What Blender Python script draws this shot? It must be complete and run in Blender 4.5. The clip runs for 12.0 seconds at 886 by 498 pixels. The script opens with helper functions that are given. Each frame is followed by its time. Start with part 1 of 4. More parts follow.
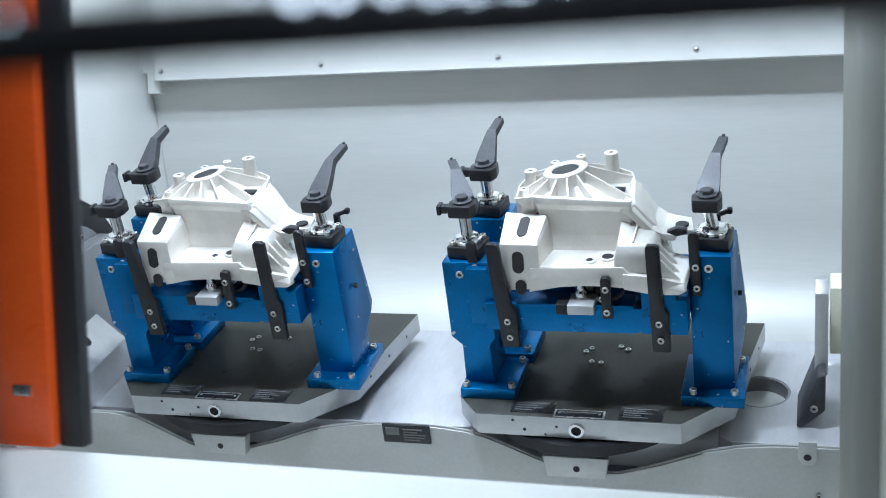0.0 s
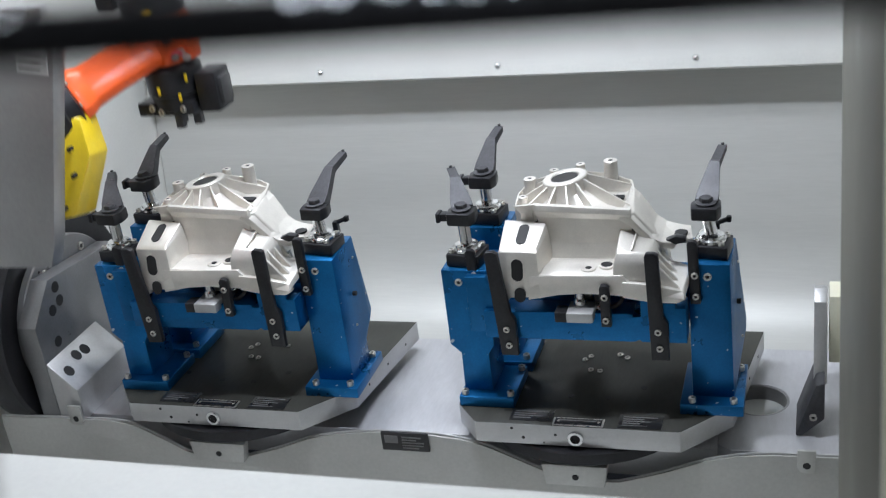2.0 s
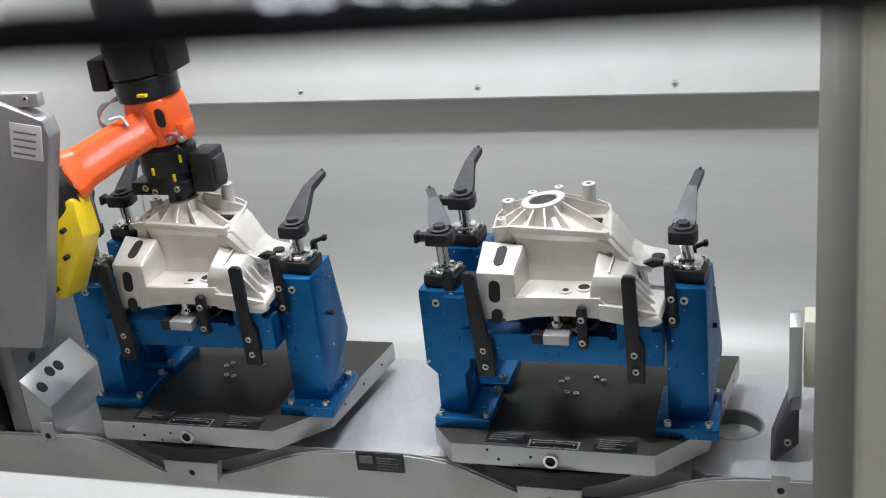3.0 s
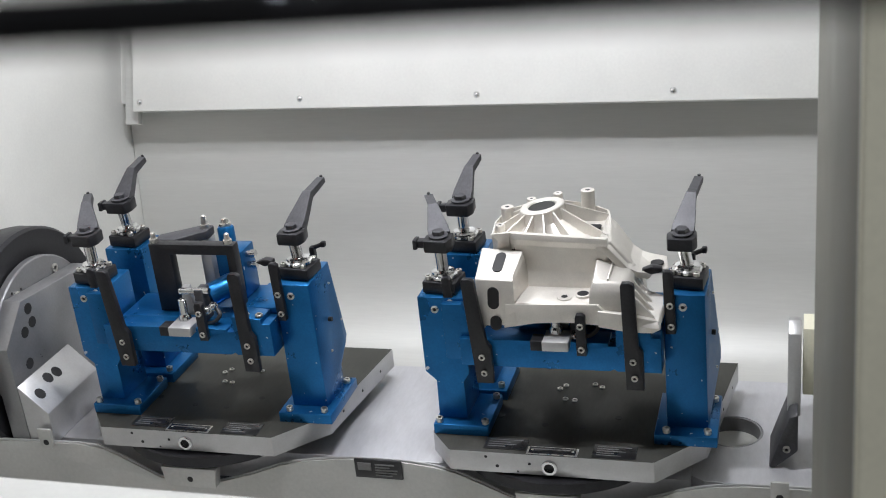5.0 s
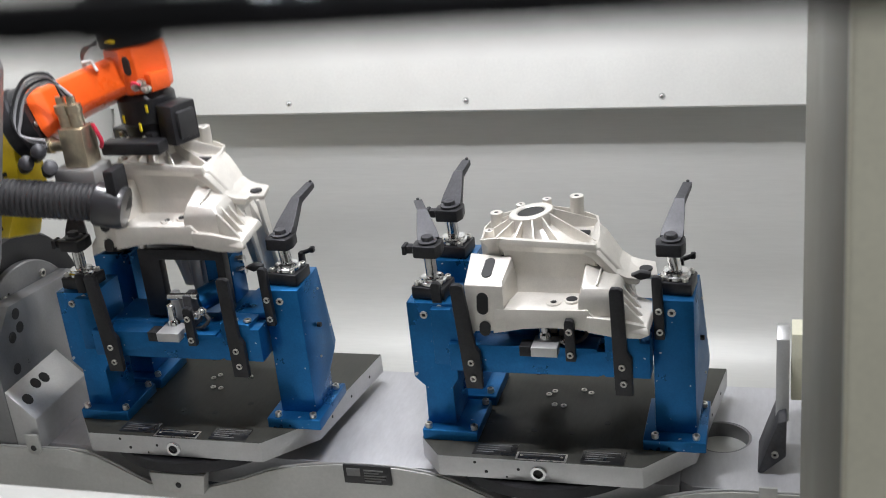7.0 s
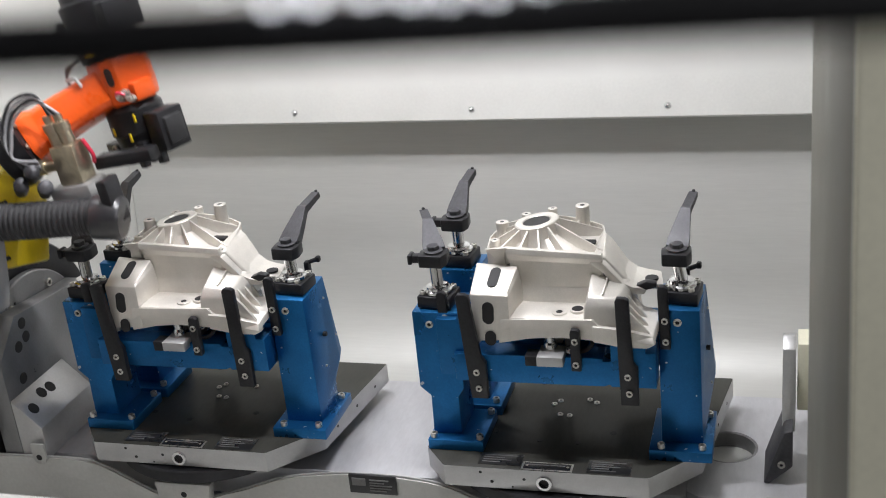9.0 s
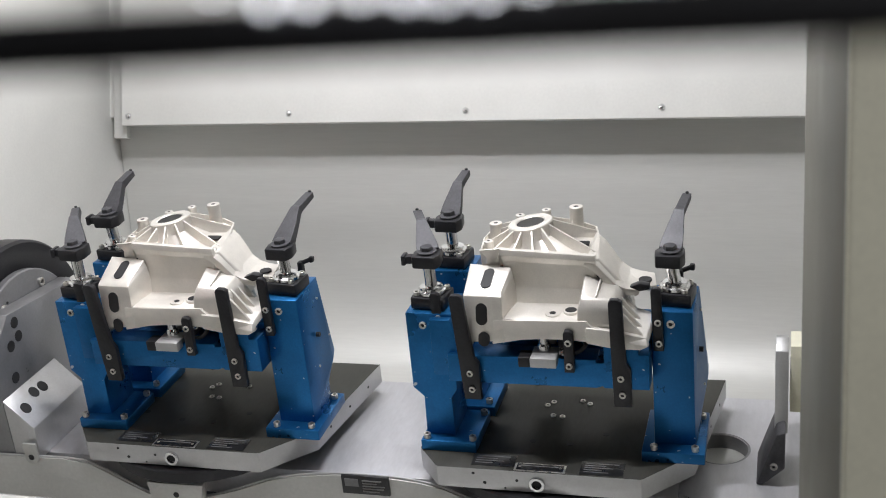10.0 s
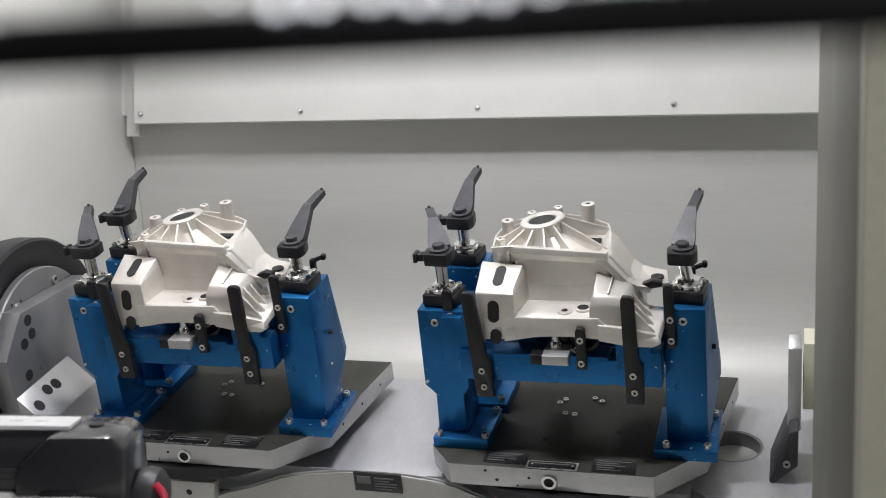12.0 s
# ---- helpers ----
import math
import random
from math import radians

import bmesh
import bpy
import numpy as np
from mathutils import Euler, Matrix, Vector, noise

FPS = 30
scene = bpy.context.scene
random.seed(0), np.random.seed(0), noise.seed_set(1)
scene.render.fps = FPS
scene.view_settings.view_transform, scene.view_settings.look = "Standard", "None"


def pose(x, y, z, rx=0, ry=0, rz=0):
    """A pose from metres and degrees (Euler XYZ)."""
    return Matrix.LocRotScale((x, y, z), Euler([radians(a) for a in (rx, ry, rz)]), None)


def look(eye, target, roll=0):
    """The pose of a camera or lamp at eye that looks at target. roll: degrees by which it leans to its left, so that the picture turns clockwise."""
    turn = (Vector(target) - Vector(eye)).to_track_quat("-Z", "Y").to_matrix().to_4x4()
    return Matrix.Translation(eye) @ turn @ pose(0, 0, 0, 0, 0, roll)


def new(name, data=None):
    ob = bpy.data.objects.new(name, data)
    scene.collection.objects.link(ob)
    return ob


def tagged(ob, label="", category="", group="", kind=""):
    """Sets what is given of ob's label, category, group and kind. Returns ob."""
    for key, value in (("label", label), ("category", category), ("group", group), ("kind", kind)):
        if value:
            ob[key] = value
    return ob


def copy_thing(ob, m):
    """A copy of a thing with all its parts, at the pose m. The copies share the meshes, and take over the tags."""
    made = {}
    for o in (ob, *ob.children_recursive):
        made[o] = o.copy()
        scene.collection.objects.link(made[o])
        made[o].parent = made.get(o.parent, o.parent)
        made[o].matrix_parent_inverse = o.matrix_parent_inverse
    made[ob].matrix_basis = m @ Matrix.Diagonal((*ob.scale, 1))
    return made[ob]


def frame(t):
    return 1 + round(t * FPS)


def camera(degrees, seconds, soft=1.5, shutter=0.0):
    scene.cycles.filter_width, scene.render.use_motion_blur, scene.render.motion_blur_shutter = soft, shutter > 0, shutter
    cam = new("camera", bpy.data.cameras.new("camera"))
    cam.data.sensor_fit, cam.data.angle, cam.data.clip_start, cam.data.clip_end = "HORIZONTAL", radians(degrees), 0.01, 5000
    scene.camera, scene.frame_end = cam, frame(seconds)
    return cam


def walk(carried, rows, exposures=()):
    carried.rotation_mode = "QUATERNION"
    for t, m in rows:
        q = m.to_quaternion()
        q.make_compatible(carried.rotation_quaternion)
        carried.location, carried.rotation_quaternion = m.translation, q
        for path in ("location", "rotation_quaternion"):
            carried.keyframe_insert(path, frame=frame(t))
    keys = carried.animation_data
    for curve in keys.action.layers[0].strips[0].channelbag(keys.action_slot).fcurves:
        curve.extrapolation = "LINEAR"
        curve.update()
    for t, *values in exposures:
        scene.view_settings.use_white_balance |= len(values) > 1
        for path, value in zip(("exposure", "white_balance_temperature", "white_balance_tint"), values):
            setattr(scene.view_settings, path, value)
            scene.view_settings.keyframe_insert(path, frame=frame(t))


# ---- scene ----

# ---- camera ----
cam = camera(40.95, 12.0, soft=1.0, shutter=0.3)
cam.data.dof.use_dof = True
cam.data.dof.focus_distance = 2.3
cam.data.dof.aperture_fstop = 7.0
PATH = [
    (0, pose(0, 0, 1.5575, 84.668, 1.180, 17.577)),
    (0.5, pose(0, 0, 1.5575, 84.550, 1.086, 17.596)),
    (1, pose(0, 0, 1.5575, 84.516, 1.007, 17.666)),
    (1.5, pose(0, 0, 1.5575, 84.912, 1.112, 17.511)),
    (1.8, pose(-0.002, 0, 1.5575, 84.500, 1.45, 17.90)),
    (2, pose(0, 0, 1.5556, 85.090, 1.080, 17.543)),
    (2.5, pose(0, 0, 1.5536, 86.146, 0.434, 16.389)),
    (2.8, pose(0, 0, 1.5534, 86.419, 0.200, 16.555)),
    (3, pose(0, 0, 1.5533, 86.127, 0.205, 16.538)),
    (5, pose(0, 0, 1.5504, 86.513, 0.135, 16.488)),
    (5.5, pose(0, 0, 1.5500, 86.628, -0.016, 16.043)),
    (6, pose(0, 0, 1.5502, 86.712, 0.021, 16.081)),
    (6.5, pose(0, 0, 1.5505, 86.647, -0.001, 16.062)),
    (7, pose(0, 0, 1.5500, 86.785, 0.048, 15.970)),
    (9, pose(0, 0, 1.5518, 87.200, 0.052, 16.241)),
    (9.5, pose(0, 0, 1.5519, 87.196, -0.056, 15.974)),
    (10, pose(0, 0, 1.5520, 87.237, -0.174, 15.946)),
    (10.5, pose(0, 0, 1.5522, 87.077, -0.089, 16.050)),
    (11, pose(0, 0, 1.5525, 86.950, -0.146, 16.197)),
    (11.5, pose(0, 0, 1.5526, 87.063, -0.117, 16.242)),
    (12, pose(0, 0, 1.5524, 87.104, -0.067, 16.512)),
]
# stops, kelvin and tint: the picture starts cool and settles to neutral
walk(cam, PATH, [(0, 0.50, 5400, 6), (1.0, 0.25, 5450, 5), (1.7, 0.08, 5850, 10), (2.4, 0.04, 6150, 13), (5.0, 0.08, 6400, 14), (7.0, 0.08, 6450, 14), (9.5, 0.02, 6550, 15), (11.0, 0.0, 6550, 15), (12.0, -0.12, 6550, 15)])

# ---- world and lamps ----
world = bpy.data.worlds.new("world")
scene.world = world
world.use_nodes = True
world.node_tree.nodes["Background"].inputs[0].default_value = (0.80, 0.88, 1.0, 1)
world.node_tree.nodes["Background"].inputs[1].default_value = 0.01


def lamp(name, m, watts, sx, sy, colour=(0.95, 0.98, 1.0), spread=180):
    data = bpy.data.lights.new(name, "AREA")
    data.shape, data.size, data.size_y, data.energy, data.color = "RECTANGLE", sx, sy, watts, colour
    data.spread = radians(spread)
    ob = new(name, data)
    ob.matrix_basis = m
    return ob


# two work lights, under the roof and over the loading opening, and an unseen fill lamp added in the hall to brighten
# the pillar
lamp("work_light", look((-1.20, 1.80, 2.78), (-1.0, 2.25, 1.2)), 14.5, 0.30, 0.12)
lamp("work_light", look((-0.55, 1.40, 2.87), (-0.7, 2.8, 1.65)), 22.5, 0.34, 0.08, spread=160)
lamp("pillar_fill", look((1.75, -0.7, 2.5), (0.2, 0.9, 1.5)), 38, 1.0, 0.5)

# ---- materials ----


def mat(name, rgb, rough=0.5, metal=0.0, grain=60.0, vary=0.12, bump=0.05, stain=3.0, dirt=0.10, stretch=(1, 1, 1), coat=0.0, rand=0.0, chips=0.0):
    """A surface with grain and stains at two scales, in metres of the object's own space."""
    m = bpy.data.materials.new(name)
    m.use_nodes = True
    nt = m.node_tree
    b = nt.nodes["Principled BSDF"]
    N = nt.nodes.new
    L = nt.links.new
    tc = N("ShaderNodeTexCoord")
    mp = N("ShaderNodeMapping")
    mp.inputs["Scale"].default_value = stretch
    L(tc.outputs["Object"], mp.inputs["Vector"])
    n1, n2 = N("ShaderNodeTexNoise"), N("ShaderNodeTexNoise")
    for n, s, d in ((n1, grain, 4), (n2, stain, 5)):
        n.inputs["Scale"].default_value = s
        n.inputs["Detail"].default_value = d
        n.inputs["Roughness"].default_value = 0.62
        L(mp.outputs["Vector"], n.inputs["Vector"])
    def val(src, lo, hi):
        r = N("ShaderNodeMapRange")
        r.inputs["From Min"].default_value, r.inputs["From Max"].default_value = 0.3, 0.7
        r.inputs["To Min"].default_value, r.inputs["To Max"].default_value = lo, hi
        L(src, r.inputs["Value"])
        return r.outputs["Result"]
    mul = N("ShaderNodeMath")
    mul.operation = "MULTIPLY"
    L(val(n1.outputs["Fac"], 1 - vary, 1 + vary), mul.inputs[0])
    L(val(n2.outputs["Fac"], 1 - dirt, 1 + dirt), mul.inputs[1])
    out = mul.outputs[0]
    if rand:
        oi = N("ShaderNodeObjectInfo")
        r = N("ShaderNodeMapRange")
        r.inputs["To Min"].default_value, r.inputs["To Max"].default_value = 1 - rand, 1 + rand
        L(oi.outputs["Random"], r.inputs["Value"])
        m2 = N("ShaderNodeMath")
        m2.operation = "MULTIPLY"
        L(out, m2.inputs[0])
        L(r.outputs["Result"], m2.inputs[1])
        out = m2.outputs[0]
    col = N("ShaderNodeVectorMath")
    col.operation = "SCALE"
    col.inputs[0].default_value = rgb
    L(out, col.inputs["Scale"])
    if chips:
        n3 = N("ShaderNodeTexNoise")
        n3.inputs["Scale"].default_value = 75
        n3.inputs["Detail"].default_value = 1
        L(tc.outputs["Object"], n3.inputs["Vector"])
        r3 = N("ShaderNodeMapRange")
        r3.inputs["From Min"].default_value, r3.inputs["From Max"].default_value = chips, chips + 0.02
        L(n3.outputs["Fac"], r3.inputs["Value"])
        mx = N("ShaderNodeMix")
        mx.data_type = "RGBA"
        L(r3.outputs["Result"], mx.inputs[0])
        L(col.outputs[0], mx.inputs[6])
        mx.inputs[7].default_value = (0.55, 0.60, 0.65, 1)
        L(mx.outputs[2], b.inputs["Base Color"])
    else:
        L(col.outputs[0], b.inputs["Base Color"])
    L(val(n2.outputs["Fac"], max(0.02, rough - 0.09), min(1, rough + 0.09)), b.inputs["Roughness"])
    b.inputs["Metallic"].default_value = metal
    b.inputs["Coat Weight"].default_value = coat
    if bump:
        bp = N("ShaderNodeBump")
        bp.inputs["Strength"].default_value = bump
        bp.inputs["Distance"].default_value = 0.002
        L(n1.outputs["Fac"], bp.inputs["Height"])
        L(bp.outputs["Normal"], b.inputs["Normal"])
    return m


def glow(name, rgb, strength):
    m = mat(name, rgb, 0.4)
    b = m.node_tree.nodes["Principled BSDF"]
    b.inputs["Emission Color"].default_value = (*rgb, 1)
    b.inputs["Emission Strength"].default_value = strength
    return m


PAINT = mat("white_sheet_paint", (0.66, 0.66, 0.63), 0.38, grain=140, vary=0.03, bump=0.04, stain=2.2, dirt=0.07)
SHEET = mat("brushed_stainless_sheet", (0.57, 0.57, 0.545), 0.52, 0.32, grain=90, vary=0.03, bump=0.02, stain=2.5, dirt=0.06, stretch=(0.15, 1, 2.5))
PILLAR = mat("grey_powder_coat", (0.15, 0.145, 0.12), 0.5, grain=220, vary=0.06, bump=0.05)
CREAM = mat("cream_powder_coat", (0.80, 0.775, 0.61), 0.5, grain=220, vary=0.04, bump=0.05)
BEAM = mat("ground_steel_table", (0.50, 0.50, 0.52), 0.42, 0.35, grain=110, vary=0.06, bump=0.04, stain=6, dirt=0.10, stretch=(1, 0.3, 1))
COVER = mat("grey_cover_sheet", (0.47, 0.47, 0.45), 0.40, 0.5, grain=120, vary=0.05, bump=0.03, stain=4, dirt=0.10)
# oiled steel, its base darkened further to deepen the shade under the castings
PLATE = mat("oiled_steel_darkened_for_shade", (0.046, 0.046, 0.040), 0.40, 0.0, grain=160, vary=0.10, bump=0.04, stain=9, dirt=0.20, stretch=(1, 0.25, 1))
PLATE.node_tree.nodes["Principled BSDF"].inputs["Specular IOR Level"].default_value = 0.2
EDGE = mat("milled_steel", (0.50, 0.50, 0.50), 0.36, 0.6, grain=200, vary=0.04, bump=0.015, stain=12, dirt=0.10)
CRADLE = mat("dark_ground_steel", (0.25, 0.25, 0.255), 0.36, 0.55, grain=180, vary=0.05, bump=0.02, stain=10, dirt=0.12)
BLUE = mat("blue_anodised_aluminium", (0.008, 0.125, 0.330), 0.33, 0.70, grain=240, vary=0.10, bump=0.03, stain=10, dirt=0.18, rand=0.12, chips=0.755)
BLACK = mat("black_oxide_steel", (0.022, 0.022, 0.025), 0.40, 0.4, grain=200, vary=0.2, bump=0.06, stain=20, dirt=0.25)
ARM = mat("grey_black_forged_steel", (0.060, 0.060, 0.066), 0.52, 0.3, grain=180, vary=0.18, bump=0.10, stain=25, dirt=0.2)
CHROME = mat("bright_steel", (0.68, 0.68, 0.68), 0.20, 1.0, grain=150, vary=0.05, bump=0.0, dirt=0.06)
SCREW = mat("zinc_screw", (0.62, 0.60, 0.56), 0.32, 0.9, grain=300, vary=0.12, bump=0.0, stain=60)
HOLE = mat("dark_bore", (0.010, 0.010, 0.011), 0.6, grain=200)
CAST = mat("cast_aluminium", (0.70, 0.67, 0.62), 0.42, 0.50, grain=420, vary=0.05, bump=0.07, stain=11, dirt=0.13)
TAG = mat("black_name_plate", (0.020, 0.020, 0.021), 0.30, 0.2, grain=200)
PRINT = mat("worn_grey_print", (0.17, 0.17, 0.17), 0.5, grain=200)
FAINT = mat("faint_grey_print", (0.45, 0.45, 0.45), 0.5, grain=200)
RUBBER = mat("black_rubber", (0.030, 0.030, 0.032), 0.45, grain=150, bump=0.08)
WIRE = mat("black_wire_coating", (0.008, 0.008, 0.009), 0.7, grain=150)
GLOSS = mat("glossy_black_plastic", (0.032, 0.032, 0.035), 0.30, grain=90, bump=0.03, coat=0.5)
ORANGE = mat("orange_robot_paint", (0.88, 0.115, 0.012), 0.33, grain=160, vary=0.05, bump=0.02, stain=9, dirt=0.06, coat=0.2)
YELLOW = mat("yellow_robot_paint", (0.80, 0.58, 0.015), 0.33, grain=160, vary=0.05, bump=0.02, coat=0.2)
BRASS = mat("brass_fitting", (0.60, 0.53, 0.40), 0.3, 0.9, grain=100)
BLUETUBE = mat("blue_air_tube", (0.01, 0.06, 0.42), 0.35)
REDTUBE = mat("red_air_tube", (0.65, 0.03, 0.07), 0.35)
CLEARTUBE = mat("grey_air_tube", (0.30, 0.30, 0.31), 0.35)
LABEL = mat("white_paper_label", (0.75, 0.75, 0.74), 0.5, grain=100, vary=0.02)
GLINT = glow("glint_glow", (0.88, 0.93, 1.0), 5.0)

# ---- building tools (millimetres in, metres out) ----


def part(name, bm, material, parent=None, label="", m=None, smooth=True):
    bmesh.ops.recalc_face_normals(bm, faces=bm.faces)
    bmesh.ops.scale(bm, vec=(0.001, 0.001, 0.001), verts=bm.verts)
    me = bpy.data.meshes.new(name)
    bm.to_mesh(me)
    bm.free()
    me.materials.append(material)
    if smooth:
        me.shade_smooth()
        me.set_sharp_from_angle(angle=radians(32))
    ob = new(name, me)
    if m is not None:
        ob.matrix_basis = m
    ob.parent = parent
    if label:
        ob["label"] = label
    return ob


def again(ob, m, parent=None):
    """Another piece on the same mesh."""
    o = ob.copy()
    scene.collection.objects.link(o)
    o.matrix_basis = m
    if parent is not None:
        o.parent = parent
    return o


def thing(name, label, category, m=None, group="", kind=""):
    ob = new(name)
    ob.empty_display_size = 0.05
    if m is not None:
        ob.matrix_basis = m
    return tagged(ob, label, category, group, kind)


def join(bm, other):
    me = bpy.data.meshes.new("tmp")
    other.to_mesh(me)
    other.free()
    bm.from_mesh(me)
    bpy.data.meshes.remove(me)
    return bm


def soften(b, bevel, seg=2):
    if bevel:
        bmesh.ops.bevel(b, geom=b.edges[:], offset=bevel, segments=seg, affect="EDGES", profile=0.5, clamp_overlap=True)
    return b


def box(x0, x1, y0, y1, z0, z1, bevel=1.0, bm=None):
    b = bmesh.new()
    bmesh.ops.create_cube(b, size=1, matrix=Matrix.LocRotScale(((x0 + x1) / 2, (y0 + y1) / 2, (z0 + z1) / 2), None, (abs(x1 - x0), abs(y1 - y0), abs(z1 - z0))))
    soften(b, bevel)
    return join(bm, b) if bm else b


def prism(pts, axis, a, c, bevel=1.0, bm=None):
    """An outline pushed along an axis from a to c: (y, z) for x, (x, z) for y, (x, y) for z."""
    b = bmesh.new()
    def at(p, d):
        return {"x": (d, p[0], p[1]), "y": (p[0], d, p[1]), "z": (p[0], p[1], d)}[axis]
    lo = [b.verts.new(at(p, a)) for p in pts]
    hi = [b.verts.new(at(p, c)) for p in pts]
    b.faces.new(lo)
    b.faces.new(hi)
    n = len(pts)
    for i in range(n):
        b.faces.new((lo[i], lo[(i + 1) % n], hi[(i + 1) % n], hi[i]))
    bmesh.ops.recalc_face_normals(b, faces=b.faces)
    soften(b, bevel)
    return join(bm, b) if bm else b


def loft(rings, bm=None, caps=True, bevel=0.0):
    """Closed rings of equal count joined one to the next."""
    b = bmesh.new()
    vs = [[b.verts.new(p) for p in r] for r in rings]
    n = len(rings[0])
    for r, s in zip(vs, vs[1:]):
        for i in range(n):
            b.faces.new((r[i], r[(i + 1) % n], s[(i + 1) % n], s[i]))
    if caps:
        b.faces.new(vs[0])
        b.faces.new(vs[-1])
    bmesh.ops.recalc_face_normals(b, faces=b.faces)
    soften(b, bevel)
    return join(bm, b) if bm else b


def ring_at(p, d, r, seg=24, up=None):
    d = Vector(d).normalized()
    u = d.cross(Vector(up) if up else (Vector((0, 0, 1)) if abs(d.z) < 0.9 else Vector((0, 1, 0)))).normalized()
    v = d.cross(u)
    return [Vector(p) + u * (r * math.cos(2 * math.pi * i / seg)) + v * (r * math.sin(2 * math.pi * i / seg)) for i in range(seg)]


def turned(p, d, profile, seg=24, bm=None):
    """A turned piece from p along d: profile rows of (distance, radius)."""
    dn = Vector(d).normalized()
    return loft([ring_at(Vector(p) + dn * s, dn, max(r, 0.05), seg) for s, r in profile], bm)


def cyl(p0, p1, r, seg=24, ch=0.8, bm=None):
    p0, p1 = Vector(p0), Vector(p1)
    h = (p1 - p0).length
    ch = min(ch, h * 0.3, r * 0.4)
    return turned(p0, p1 - p0, [(0, r - ch), (ch, r), (h - ch, r), (h, r - ch)], seg, bm)


def pipe(p, d, ro, ri, h, seg=28, bm=None, ch=0.8):
    """A ring with a through bore."""
    dn = Vector(d).normalized()
    prof = [(0, ri), (0, ro - ch), (ch, ro), (h - ch, ro), (h, ro - ch), (h, ri), (0, ri)]
    b = bmesh.new()
    rs = [[b.verts.new(q) for q in ring_at(Vector(p) + dn * s, dn, r, seg)] for s, r in prof[:-1]]
    k = len(rs)
    for a in range(k):
        r, s = rs[a], rs[(a + 1) % k]
        for i in range(seg):
            b.faces.new((r[i], r[(i + 1) % seg], s[(i + 1) % seg], s[i]))
    bmesh.ops.recalc_face_normals(b, faces=b.faces)
    return join(bm, b) if bm else b


def tube(path, r, seg=10, bm=None, steps=5):
    """A bent tube through the points of path, rounded."""
    P = [Vector(p) for p in path]
    pts = []
    for i in range(len(P) - 1):
        a, b_, c, d = P[max(i - 1, 0)], P[i], P[i + 1], P[min(i + 2, len(P) - 1)]
        for k in range(steps):
            t = k / steps
            pts.append(0.5 * ((2 * b_) + (c - a) * t + (2 * a - 5 * b_ + 4 * c - d) * t * t + (3 * b_ - a - 3 * c + d) * t ** 3))
    pts.append(P[-1])
    rings = []
    for i, p in enumerate(pts):
        d = (pts[min(i + 1, len(pts) - 1)] - pts[max(i - 1, 0)])
        rings.append(ring_at(p, d, r, seg, up=(0.3, 0.2, 0.93)))
    return loft(rings, bm)


def slot_ring(p, u, w, du, dw, d=1.2):
    """A flat rounded slot at p, long along u."""
    u, w = Vector(u).normalized(), Vector(w).normalized()
    nrm = u.cross(w)
    ring = []
    for i in range(20):
        a = 2 * math.pi * i / 20
        q = Vector((math.cos(a), math.sin(a)))
        ring.append(Vector(p) + u * (q.x * dw + (du - dw) * (1 if q.x >= 0 else -1)) + w * (q.y * dw))
    return loft([[q - nrm * d for q in ring], [q + nrm * d for q in ring]])


def screw_mesh(r=6.5, h=7.0):
    """Socket cap screw along +z with a dark hexagon socket."""
    b = pipe((0, 0, 0), (0, 0, 1), r, r * 0.52, h, 18)
    return b


def screw(parent, p, d, r=6.5, h=7.0, name="screw"):
    key = (round(r, 1), round(h, 1))
    m = Matrix.Translation(Vector(p) * 0.001) @ Vector(d).to_track_quat("Z", "Y").to_matrix().to_4x4()
    if key not in SCREWS:
        o = part(name, screw_mesh(r, h), SCREW, parent, "bright socket head screw", m)
        s = part("socket", cyl((0, 0, 0.1), (0, 0, h * 0.45), r * 0.55, 6, 0.1), HOLE, o, "dark hexagon socket")
        SCREWS[key] = (o, s)
        return o
    o0, s0 = SCREWS[key]
    o = again(o0, m, parent)
    again(s0, Matrix.Identity(4), o)
    return o


SCREWS = {}
TABLE_R = pose(-0.4272, 2.1343, 1.0133, 20, 0, 0)
TABLE_L = pose(-1.1772, 2.1343, 1.0133, 20, 0, 0)

# ---- the machine cabin ----


